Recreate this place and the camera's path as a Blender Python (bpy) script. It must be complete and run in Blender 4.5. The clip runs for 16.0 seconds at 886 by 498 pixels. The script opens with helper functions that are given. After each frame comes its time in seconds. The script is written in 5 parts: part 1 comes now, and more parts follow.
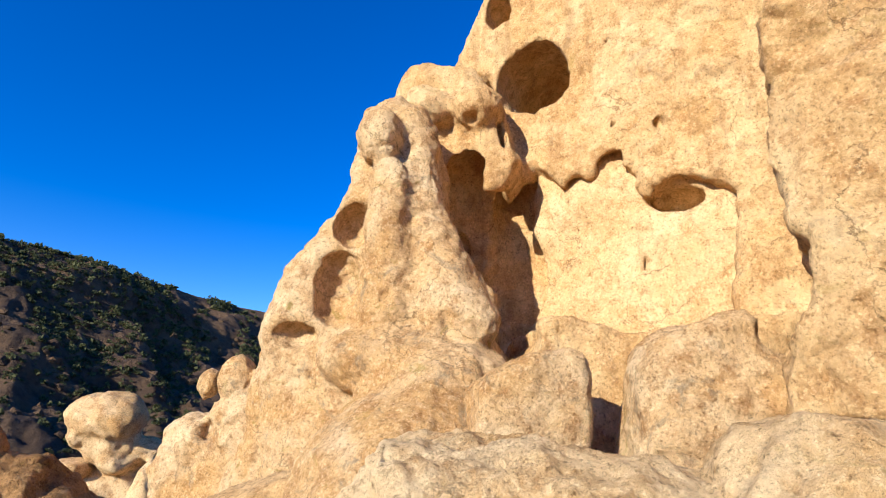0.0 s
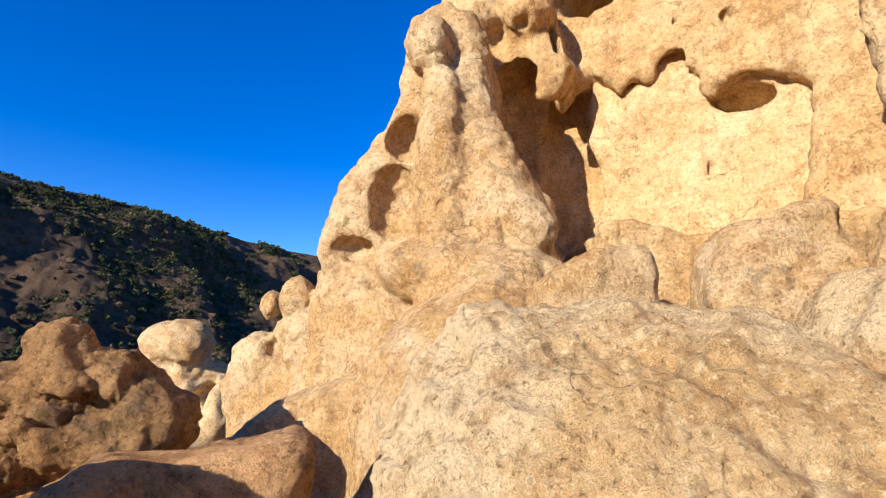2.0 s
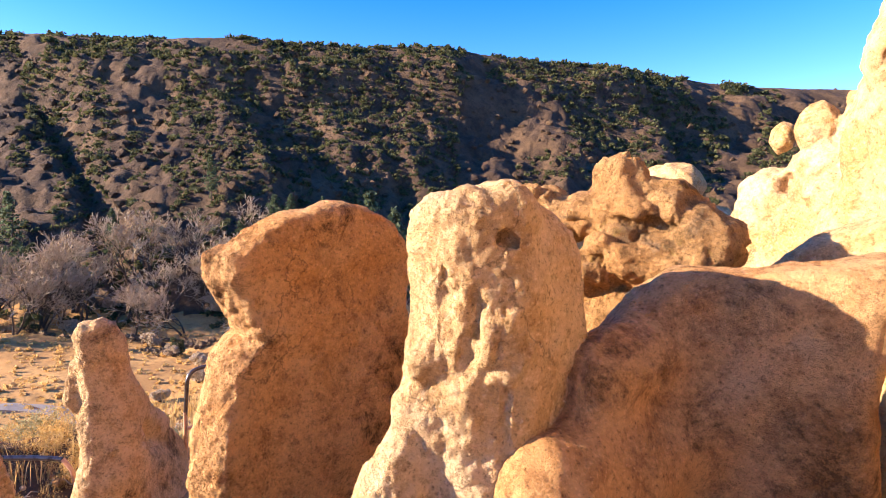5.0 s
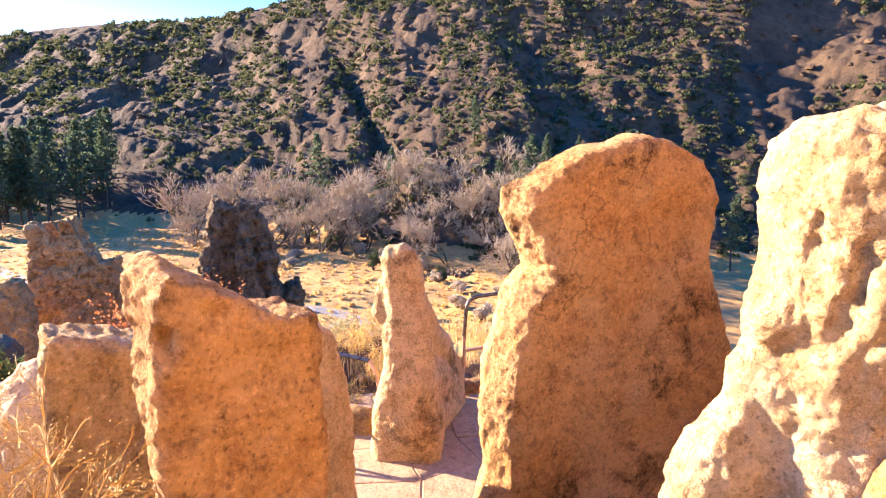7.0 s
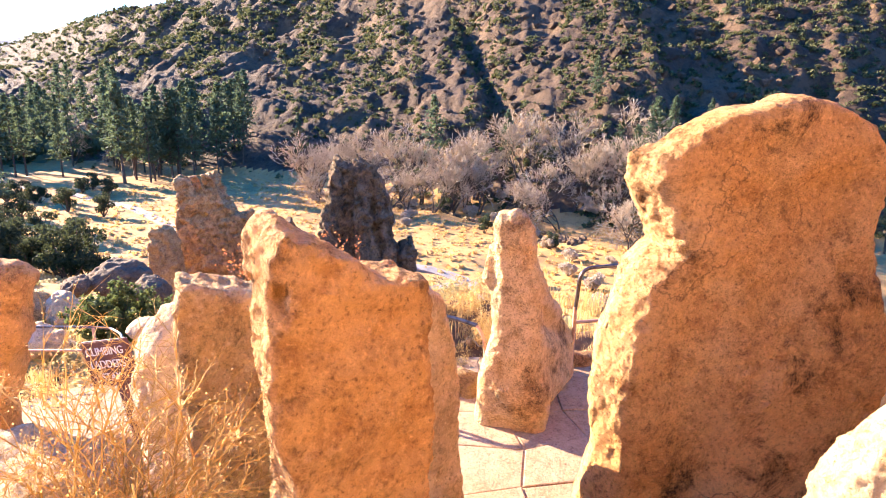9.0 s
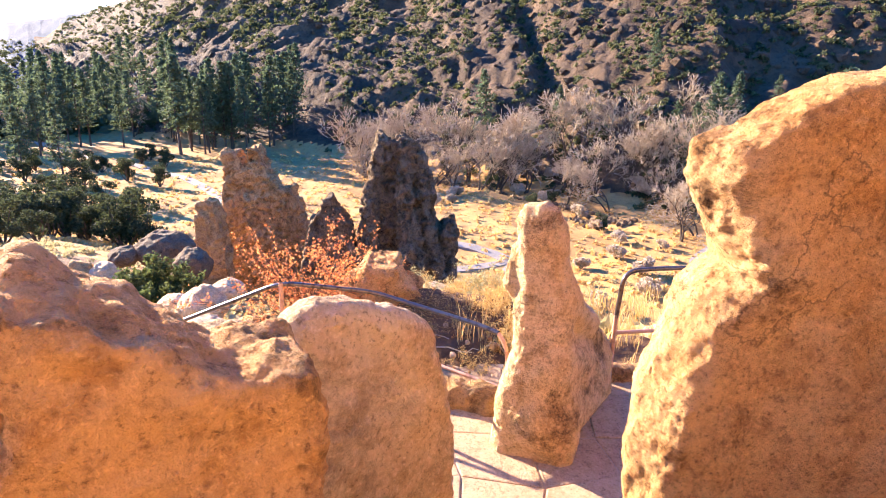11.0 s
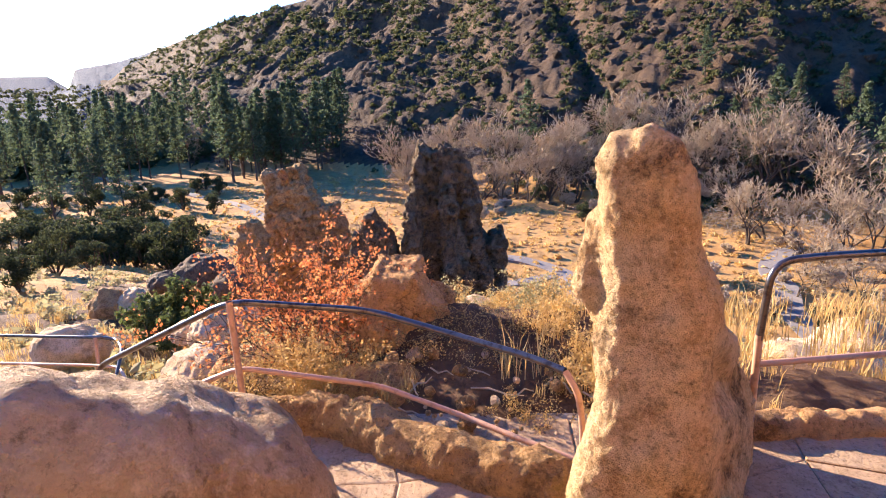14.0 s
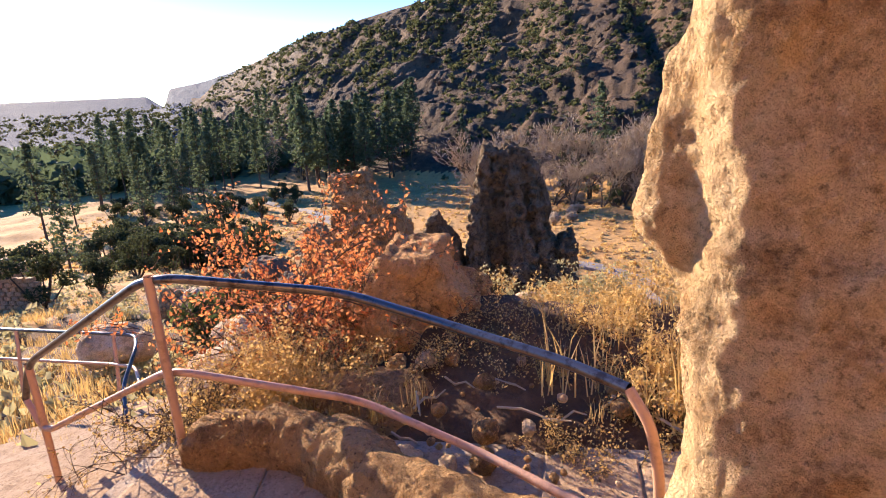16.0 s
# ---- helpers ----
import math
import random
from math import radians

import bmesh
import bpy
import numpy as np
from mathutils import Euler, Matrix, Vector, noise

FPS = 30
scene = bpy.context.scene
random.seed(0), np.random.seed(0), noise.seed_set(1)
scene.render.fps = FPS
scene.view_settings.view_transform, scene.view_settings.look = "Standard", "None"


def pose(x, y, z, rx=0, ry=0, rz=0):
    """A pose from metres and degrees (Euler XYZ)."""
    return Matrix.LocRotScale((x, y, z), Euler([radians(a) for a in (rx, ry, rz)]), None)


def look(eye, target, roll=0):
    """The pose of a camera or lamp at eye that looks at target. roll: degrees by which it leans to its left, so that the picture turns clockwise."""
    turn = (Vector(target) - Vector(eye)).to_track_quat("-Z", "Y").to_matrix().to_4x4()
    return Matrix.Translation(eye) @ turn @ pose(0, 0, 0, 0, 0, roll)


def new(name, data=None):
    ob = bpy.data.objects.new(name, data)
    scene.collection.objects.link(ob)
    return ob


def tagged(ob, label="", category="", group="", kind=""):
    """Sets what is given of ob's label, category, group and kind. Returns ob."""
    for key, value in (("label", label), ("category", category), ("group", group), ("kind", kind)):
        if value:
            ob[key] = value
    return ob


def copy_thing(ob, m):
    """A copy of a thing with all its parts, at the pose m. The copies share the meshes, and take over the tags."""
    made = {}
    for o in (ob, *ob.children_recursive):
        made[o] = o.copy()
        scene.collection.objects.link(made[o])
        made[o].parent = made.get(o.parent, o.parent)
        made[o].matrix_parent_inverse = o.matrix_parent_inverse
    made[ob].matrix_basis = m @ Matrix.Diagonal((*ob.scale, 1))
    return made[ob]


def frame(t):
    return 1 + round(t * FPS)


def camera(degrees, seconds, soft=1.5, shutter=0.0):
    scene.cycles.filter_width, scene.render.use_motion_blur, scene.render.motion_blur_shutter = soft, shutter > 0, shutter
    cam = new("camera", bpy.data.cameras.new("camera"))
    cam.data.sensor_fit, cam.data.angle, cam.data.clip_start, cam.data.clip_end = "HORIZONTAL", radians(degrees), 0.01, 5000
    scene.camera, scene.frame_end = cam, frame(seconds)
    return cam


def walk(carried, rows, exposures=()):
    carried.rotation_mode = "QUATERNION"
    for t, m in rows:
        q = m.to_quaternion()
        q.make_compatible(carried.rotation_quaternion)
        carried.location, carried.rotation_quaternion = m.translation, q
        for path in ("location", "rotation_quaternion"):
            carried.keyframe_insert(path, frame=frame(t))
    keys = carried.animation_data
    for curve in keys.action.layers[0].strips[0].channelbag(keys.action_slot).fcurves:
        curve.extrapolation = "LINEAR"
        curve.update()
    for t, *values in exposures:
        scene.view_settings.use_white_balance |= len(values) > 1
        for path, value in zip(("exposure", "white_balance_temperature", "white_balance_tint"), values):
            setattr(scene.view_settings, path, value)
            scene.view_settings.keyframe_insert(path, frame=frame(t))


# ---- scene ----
cam = camera(75.2, 16.0, soft=1.0)
PATH = [
    (0.0, pose(0.015, 0.037, 3.265, 107.31, -1.09, -0.00)),
    (0.5, pose(-0.012, 0.083, 3.197, 106.31, -0.81, 0.39)),
    (1.0, pose(-0.031, 0.102, 3.144, 105.01, -0.57, 1.24)),
    (1.5, pose(-0.058, 0.122, 3.092, 103.25, -0.59, 2.33)),
    (2.0, pose(-0.090, 0.136, 3.039, 101.25, -0.51, 4.52)),
    (2.5, pose(-0.165, 0.109, 3.006, 98.30, -0.57, 9.15)),
    (3.0, pose(-0.264, 0.066, 2.971, 95.37, -0.83, 15.06)),
    (3.5, pose(-0.303, 0.040, 2.958, 92.19, -1.19, 22.51)),
    (4.0, pose(-0.349, -0.002, 2.935, 89.55, -1.24, 31.03)),
    (4.5, pose(-0.400, -0.058, 2.914, 87.56, -0.77, 39.74)),
    (5.0, pose(-0.438, -0.129, 2.911, 85.91, -0.65, 48.06)),
    (7.5, pose(-0.760, -0.300, 2.867, 78.54, -0.75, 76.65)),
    (8.0, pose(-0.767, -0.327, 2.873, 77.64, -0.72, 79.57)),
    (8.5, pose(-0.789, -0.322, 2.882, 76.78, -0.66, 82.25)),
    (9.0, pose(-0.837, -0.262, 2.861, 75.92, -1.08, 84.18)),
    (11.5, pose(-1.921, 0.086, 2.801, 73.59, -1.19, 90.13)),
    (12.0, pose(-2.227, 0.092, 2.705, 74.13, -0.63, 91.37)),
    (12.5, pose(-2.521, 0.143, 2.554, 74.01, -0.07, 92.13)),
    (13.0, pose(-2.826, 0.164, 2.403, 74.20, 0.61, 92.87)),
    (13.5, pose(-3.125, 0.181, 2.271, 74.63, 1.28, 93.18)),
    (14.0, pose(-3.408, 0.237, 2.144, 75.12, 2.22, 93.24)),
    (14.5, pose(-3.727, 0.319, 1.976, 75.54, 2.87, 93.76)),
    (15.0, pose(-4.029, 0.424, 1.835, 75.98, 3.20, 94.78)),
    (15.5, pose(-4.279, 0.452, 1.702, 76.20, 3.72, 96.67)),
    (16.0, pose(-4.506, 0.449, 1.603, 76.28, 3.92, 100.15)),
]
EXPOSURE = [(0.0, 0.75, 6250, 5), (2.5, 0.7, 6350, 6), (3.5, 0.8, 6800, 12), (5.0, 1.8, 7500, 18), (7.5, 2.6, 7350, 17), (9.0, 2.75, 7500, 17),
            (11.5, 2.5, 7350, 17), (12.5, 2.2, 7350, 17), (14.5, 1.85, 7450, 17), (16.0, 1.65, 7600, 17)]
walk(cam, PATH, EXPOSURE)

# ---- sky and sun: a low winter afternoon sun ----
SUN_AZ, SUN_EL = 216.0, 19.5
w = bpy.data.worlds.new("sky")
scene.world = w
w.use_nodes = True
nt = w.node_tree
sky = nt.nodes.new("ShaderNodeTexSky")
sky.sky_type = "NISHITA"
sky.sun_disc = False
sky.sun_elevation = radians(SUN_EL)
sky.sun_rotation = radians(SUN_AZ)
sky.altitude = 1900
sky.air_density = 1.0
sky.dust_density = 0.3
sky.ozone_density = 1.5
deep = nt.nodes.new("ShaderNodeHueSaturation")
deep.inputs["Hue"].default_value = 0.522
deep.inputs["Saturation"].default_value = 1.52
nt.links.new(sky.outputs[0], deep.inputs["Color"])
nt.links.new(deep.outputs[0], nt.nodes["Background"].inputs[0])
nt.nodes["Background"].inputs[1].default_value = 0.15
sun_light = bpy.data.lights.new("sun", "SUN")
sun_light.energy = 5.0
sun_light.angle = radians(0.5)
sun_light.color = (1.0, 0.93, 0.82)
sun = new("sun", sun_light)
SUN_DIR = Vector((math.sin(radians(SUN_AZ)) * math.cos(radians(SUN_EL)),
                  math.cos(radians(SUN_AZ)) * math.cos(radians(SUN_EL)), math.sin(radians(SUN_EL))))
sun.matrix_world = look(SUN_DIR * 50, (0, 0, 0))


# ---- materials ----
def material(name, roughness=0.9):
    m = bpy.data.materials.new(name)
    m.use_nodes = True
    b = m.node_tree.nodes["Principled BSDF"]
    b.inputs["Roughness"].default_value = roughness
    b.inputs["Specular IOR Level"].default_value = 0.25
    return m, m.node_tree, b


def node(t, kind, **values):
    n = t.nodes.new(kind)
    for key, value in values.items():
        n.inputs[key].default_value = value
    return n


def mix(t, a, b, fac):
    n = t.nodes.new("ShaderNodeMix")
    n.data_type = "RGBA"
    for sock, v in ((n.inputs[0], fac), (n.inputs[6], a), (n.inputs[7], b)):
        if hasattr(v, "is_output"):
            t.links.new(v, sock)
        else:
            sock.default_value = (*v, 1) if isinstance(v, tuple) else v
    return n.outputs[2]


def ramp(t, source, lo, hi, flip=False):
    n = t.nodes.new("ShaderNodeMapRange")
    n.inputs[1].default_value, n.inputs[2].default_value = lo, hi
    n.inputs[3].default_value, n.inputs[4].default_value = (1, 0) if flip else (0, 1)
    t.links.new(source, n.inputs[0])
    return n.outputs[0]


def times(t, a, b):
    n = t.nodes.new("ShaderNodeMath")
    n.operation = "MULTIPLY"
    for sock, v in zip(n.inputs, (a, b)):
        if hasattr(v, "is_output"):
            t.links.new(v, sock)
        else:
            sock.default_value = v
    return n.outputs[0]


def grain(t, scale, detail=6.0, rough=0.6, stretch=None, distortion=0.0):
    co = t.nodes.new("ShaderNodeTexCoord").outputs["Object"]
    if stretch:
        mp = t.nodes.new("ShaderNodeMapping")
        mp.inputs["Scale"].default_value = stretch
        t.links.new(co, mp.inputs[0])
        co = mp.outputs[0]
    n = node(t, "ShaderNodeTexNoise", Scale=scale, Detail=detail, Roughness=rough, Distortion=distortion)
    t.links.new(co, n.inputs["Vector"])
    return n.outputs[0]


def cells(t, scale, feature="F1"):
    co = t.nodes.new("ShaderNodeTexCoord").outputs["Object"]
    n = node(t, "ShaderNodeTexVoronoi", Scale=scale)
    n.feature = feature
    t.links.new(co, n.inputs["Vector"])
    return n.outputs[0]


def bumps(t, shader, layers):
    last = None
    for source, strength, distance in layers:
        n = t.nodes.new("ShaderNodeBump")
        n.inputs["Strength"].default_value, n.inputs["Distance"].default_value = strength, distance
        t.links.new(source, n.inputs["Height"])
        if last:
            t.links.new(last, n.inputs["Normal"])
        last = n.outputs[0]
    t.links.new(last, shader.inputs["Normal"])


def tuff(name, pale, warm, deep, lichen=0.0, stain=0.0, rough_bump=1.0, moss=(0.33, 0.22, 0.03), streak=0.0, crack=0.0, pitted=0.35):
    """Weathered volcanic tuff: pale rubbed faces, warm crust, dark stains, lichen and a pitted grain."""
    m, t, b = material(name, 0.92)
    big, mid, fine = grain(t, 1.3, 5, 0.55, distortion=0.6), grain(t, 7, 8, 0.68), grain(t, 48, 6, 0.7)
    grit = grain(t, 19, 7, 0.75)
    c = mix(t, pale, warm, ramp(t, big, 0.38, 0.6))
    c = mix(t, c, deep, times(t, ramp(t, mid, 0.48, 0.66), 0.75))
    c = mix(t, c, tuple(min(1, v * 1.2) for v in pale), times(t, ramp(t, grit, 0.53, 0.68), 0.65))
    c = mix(t, c, tuple(v * 0.6 for v in deep), times(t, ramp(t, grit, 0.45, 0.3), 0.8))
    c = mix(t, c, tuple(min(1, v * 1.25) for v in pale), times(t, ramp(t, fine, 0.54, 0.68), 0.75))
    c = mix(t, c, tuple(v * 0.45 for v in deep), times(t, ramp(t, fine, 0.44, 0.31), 0.9))
    if stain:
        patch = grain(t, 2.4, 12, 0.8, distortion=0.3)
        c = mix(t, c, tuple(v * 0.55 for v in deep), times(t, ramp(t, patch, 0.5, 0.6), 0.6 * stain))
        c = mix(t, c, tuple(v * 0.16 for v in deep), times(t, times(t, ramp(t, patch, 0.54, 0.62), ramp(t, fine, 0.42, 0.54)), stain))
    if streak:
        run = grain(t, 3.0, 6, 0.6, stretch=(2.2, 2.2, 0.25))
        c = mix(t, c, tuple(v * 0.62 for v in deep), times(t, ramp(t, run, 0.5, 0.68), streak))
    if lichen:
        spot = grain(t, 3.4, 9, 0.75, distortion=0.8)
        c = mix(t, c, (0.2, 0.16, 0.11), times(t, ramp(t, spot, 0.56, 0.66), lichen))
        spot = grain(t, 2.1, 9, 0.7, distortion=1.5)
        c = mix(t, c, moss, times(t, ramp(t, spot, 0.6, 0.67), lichen))
    # shade inside the pits put into the colour, on the cells bumped below
    c = mix(t, c, tuple(v * 0.4 for v in deep), times(t, ramp(t, cells(t, 30), 0.3, 0.12), times(t, ramp(t, mid, 0.44, 0.56), pitted)))
    if crack:
        seam = t.nodes.new("ShaderNodeTexVoronoi")
        seam.feature = "DISTANCE_TO_EDGE"
        seam.inputs["Scale"].default_value = 1.25
        bent_co = node(t, "ShaderNodeTexNoise", Scale=2.2, Detail=7.0, Roughness=0.62)
        add = t.nodes.new("ShaderNodeVectorMath")
        add.operation = "MULTIPLY_ADD"
        add.inputs[1].default_value = (0.55, 0.55, 0.55)
        co = t.nodes.new("ShaderNodeTexCoord").outputs["Object"]
        t.links.new(co, bent_co.inputs["Vector"])
        t.links.new(bent_co.outputs["Color"], add.inputs[0])
        t.links.new(co, add.inputs[2])
        t.links.new(add.outputs[0], seam.inputs["Vector"])
        open_seam = times(t, ramp(t, seam.outputs[0], 0.0, 0.009, True), ramp(t, grain(t, 1.1, 4, 0.6), 0.5, 0.58))
        c = mix(t, c, tuple(v * 0.22 for v in deep), times(t, open_seam, crack))
    t.links.new(c, b.inputs["Base Color"])
    pits = ramp(t, cells(t, 30), 0.0, 0.4)
    layers = [(mid, 0.8 * rough_bump, 0.045), (grit, 0.9 * rough_bump, 0.03), (pits, 0.5 * rough_bump, 0.014), (fine, 1.0 * rough_bump, 0.018),
              (grain(t, 150, 3, 0.6), 0.6 * rough_bump, 0.005)]
    if crack:
        layers.insert(0, (open_seam, -0.8, 0.03))
    bumps(t, b, [(h, min(1.0, max(-1.0, k)), d * max(1.0, k)) for h, k, d in layers])
    return m


TUFF_CLIFF = tuff("tuff_cliff", (0.8, 0.54, 0.27), (0.66, 0.385, 0.155), (0.44, 0.21, 0.07), lichen=0.3, streak=0.4, crack=0.7)
TUFF_FIN = tuff("tuff_fin", (0.82, 0.575, 0.32), (0.65, 0.37, 0.145), (0.42, 0.19, 0.06), lichen=0.6, rough_bump=1.2, crack=0.6)
TUFF_FACE = tuff("tuff_face", (0.86, 0.61, 0.34), (0.7, 0.415, 0.175), (0.46, 0.225, 0.075), lichen=0.3, rough_bump=1.3, crack=0.8, pitted=0.45)
TUFF_HEAD = tuff("tuff_head", (0.84, 0.6, 0.36), (0.74, 0.46, 0.22), (0.5, 0.25, 0.09), stain=0.25, rough_bump=1.4, crack=0.6, pitted=0.5)
TUFF_POST = tuff("tuff_post", (0.86, 0.6, 0.345), (0.8, 0.5, 0.24), (0.54, 0.27, 0.1), stain=0.85, rough_bump=1.9, pitted=0.4)
TUFF_PLASTER = tuff("rubbed_tuff", (0.79, 0.55, 0.29), (0.69, 0.425, 0.19), (0.48, 0.25, 0.09), lichen=0.2, rough_bump=0.9, crack=0.7)
TUFF_WARM = tuff("tuff_warm", (0.76, 0.43, 0.2), (0.68, 0.345, 0.135), (0.44, 0.19, 0.06), stain=0.75, rough_bump=1.4, pitted=0.5)
TUFF_SLAB = tuff("tuff_slab", (0.76, 0.42, 0.185), (0.67, 0.325, 0.115), (0.42, 0.175, 0.05), stain=1.0, rough_bump=1.4, crack=0.7, pitted=0.5)
TUFF_PALE = tuff("tuff_pale", (0.82, 0.59, 0.38), (0.73, 0.47, 0.26), (0.52, 0.29, 0.14), stain=0.45, rough_bump=1.3)
TUFF_BROWN = tuff("tuff_brown", (0.58, 0.33, 0.14), (0.46, 0.23, 0.085), (0.2, 0.095, 0.035), lichen=0.4, stain=0.6, rough_bump=1.4)
TUFF_SPIRE = tuff("tuff_spire", (0.27, 0.17, 0.09), (0.18, 0.105, 0.052), (0.075, 0.043, 0.024), stain=0.9, rough_bump=2.0)
BASALT = tuff("dark_boulder_stone", (0.2, 0.13, 0.078), (0.15, 0.09, 0.05), (0.07, 0.042, 0.026), stain=0.5)


# ---- sculpting: smooth unions of solids, meshed on a grid, roughened by noise ----
def lattice(ix, iy, iz, seed):
    h = (ix * 374761393 + iy * 668265263 + iz * 1274126177 + seed * 974634757) & 0x7FFFFFFF
    h = ((h ^ (h >> 13)) * 1103515245 + 12345) & 0x7FFFFFFF
    h = ((h ^ (h >> 15)) * 69069 + 1) & 0x7FFFFFFF
    return (h % 65536) / 32767.5 - 1.0


def value_noise(p, seed=0):
    i = np.floor(p).astype(np.int64)
    f = p - i
    f = f * f * f * (f * (f * 6 - 15) + 10)
    out = 0
    for dx in (0, 1):
        for dy in (0, 1):
            for dz in (0, 1):
                wgt = (f[:, 0] if dx else 1 - f[:, 0]) * (f[:, 1] if dy else 1 - f[:, 1]) * (f[:, 2] if dz else 1 - f[:, 2])
                out = out + wgt * lattice(i[:, 0] + dx, i[:, 1] + dy, i[:, 2] + dz, seed)
    return out


def fbm(p, size, octaves, seed=0, gain=0.5):
    out, amp = 0, 1.0
    for o in range(octaves):
        out = out + amp * value_noise(p / size + 17.3 * o, seed + o)
        size, amp = size * 0.5, amp * gain
    return out


class Solid:
    """A list of solids joined (or cut) one after the other."""

    def __init__(self):
        self.steps = []

    def put(self, fn, lo, hi, blend, cut):
        self.steps.append((fn, np.array(lo, float), np.array(hi, float), blend, cut))
        return self

    def ball(self, c, r, blend=0.12, cut=False, yaw=0.0, tilt=0.0):
        c, r = np.array(c, float), np.array((r, r, r) if np.isscalar(r) else r, float)
        m = np.array(Euler((radians(tilt), 0, radians(yaw))).to_matrix().transposed())
        big = r.max()

        def fn(q):
            d = (q - c) @ m.T
            k = np.sqrt(((d / r) ** 2).sum(1))
            k2 = np.sqrt(((d / r ** 2) ** 2).sum(1))
            return k * (k - 1) / np.maximum(k2, 1e-6)
        return self.put(fn, c - big, c + big, blend, cut)

    def limb(self, a, b, ra, rb, blend=0.12, cut=False):
        a, b = np.array(a, float), np.array(b, float)

        def fn(q):
            h = np.clip(((q - a) @ (b - a)) / ((b - a) @ (b - a)), 0, 1)
            return np.linalg.norm(q - a - h[:, None] * (b - a), axis=1) - (ra + (rb - ra) * h)
        big = max(ra, rb)
        return self.put(fn, np.minimum(a, b) - big, np.maximum(a, b) + big, blend, cut)

    def fin(self, o, u, outline, back, front=0.0, soft=0.1, blend=0.1, cut=False, lean=0.0, shrink=0.0):
        """An upright plate with this outline of (along, height); back and front: how far it reaches behind and before its plane."""
        o, u = np.array((*o, 0.0)), np.array((*u, 0.0))
        n = np.array((-u[1], u[0], 0.0))
        pts = np.array(outline, float)
        mid, half = (back - front) / 2, (back + front) / 2
        soft = min(soft, half * 0.98)

        def fn(q):
            s, z, dpt = (q - o) @ u, q[:, 2], (q - o) @ n - mid
            dpt = dpt - lean * z
            if shrink:
                away = np.where(dpt + mid < 0, -(dpt + mid) / max(front, 1e-6), (dpt + mid) / max(back, 1e-6))
                away = np.clip(away, 0, 1)
                s, z = s / (1 - shrink * away), z * (1 + 0.012 * away)
            best, inside = np.full(len(q), 1e9), np.zeros(len(q), bool)
            for (ax, az), (bx, bz) in zip(pts, np.roll(pts, -1, 0)):
                ex, ez = bx - ax, bz - az
                wx, wz = s - ax, z - az
                h = np.clip((wx * ex + wz * ez) / max(ex * ex + ez * ez, 1e-9), 0, 1)
                best = np.minimum(best, (wx - ex * h) ** 2 + (wz - ez * h) ** 2)
                crossing = ((az > z) != (bz > z))
                with np.errstate(divide="ignore", invalid="ignore"):
                    inside ^= crossing & (s < (bx - ax) * (z - az) / (bz - az if bz != az else 1e-9) + ax)
            d2 = np.where(inside, -1, 1) * np.sqrt(best) + soft
            dn = np.abs(dpt) - half + soft
            return np.minimum(np.maximum(d2, dn), 0) + np.sqrt(np.maximum(d2, 0) ** 2 + np.maximum(dn, 0) ** 2) - soft
        cs = [o + u * s + n * (t + mid + lean * z) + np.array((0, 0, z)) for s, z in pts for t in (-half, half)]
        return self.put(fn, np.min(cs, 0), np.max(cs, 0), blend, cut)

    def mesh(self, name, cell, rough=(0.03, 0.5), fine=(0.012, 0.12), warp=0.0, seed=0, ridge=0.0, floor=None):
        added = [s for s in self.steps if not s[4]]
        lo = np.min([s[1] for s in added], 0) - 0.12 - 2 * cell
        hi = np.max([s[2] for s in added], 0) + 0.12 + 2 * cell
        if floor is not None:
            lo[2] = max(lo[2], floor)
        shape = np.ceil((hi - lo) / cell).astype(int) + 1
        ax = [lo[i] + cell * np.arange(shape[i]) for i in range(3)]
        d = np.full(tuple(shape), 0.5, np.float32)
        for fn, a, b, k, cut in self.steps:
            pad = 0.14 + k
            i0 = np.maximum(np.floor((a - pad - lo) / cell).astype(int), 0)
            i1 = np.minimum(np.ceil((b + pad - lo) / cell).astype(int) + 1, shape)
            if (i1 <= i0).any():
                continue
            sl = tuple(slice(p, q) for p, q in zip(i0, i1))
            new_d = sampled(fn, lo + cell * i0, cell, i1 - i0, 0.16 + k)
            old = d[sl]
            if cut:
                new_d = -new_d
                d[sl] = np.maximum(new_d, old) + 0.25 * k * np.clip(1 - np.abs(new_d - old) / max(k, 1e-4), 0, 1) ** 2
            else:
                d[sl] = np.minimum(new_d, old) - 0.25 * k * np.clip(1 - np.abs(new_d - old) / max(k, 1e-4), 0, 1) ** 2
        v, f = surface(d, lo, cell)
        if warp:
            v = v + warp * np.stack([fbm(v, 0.7, 2, seed + 40 + j) for j in range(3)], 1)
        nrm = normals(v, f)
        off = rough[0] * fbm(v, rough[1], 3, seed) + fine[0] * fbm(v, fine[1], 4, seed + 9, 0.6)
        if ridge:
            off = off - ridge * np.maximum(0, 1 - np.abs(fbm(v * np.array((1, 1, 1.0)), 0.6, 3, seed + 21)) * 7)
        v = v + nrm * off[:, None]
        return raw_mesh(name, v, f)


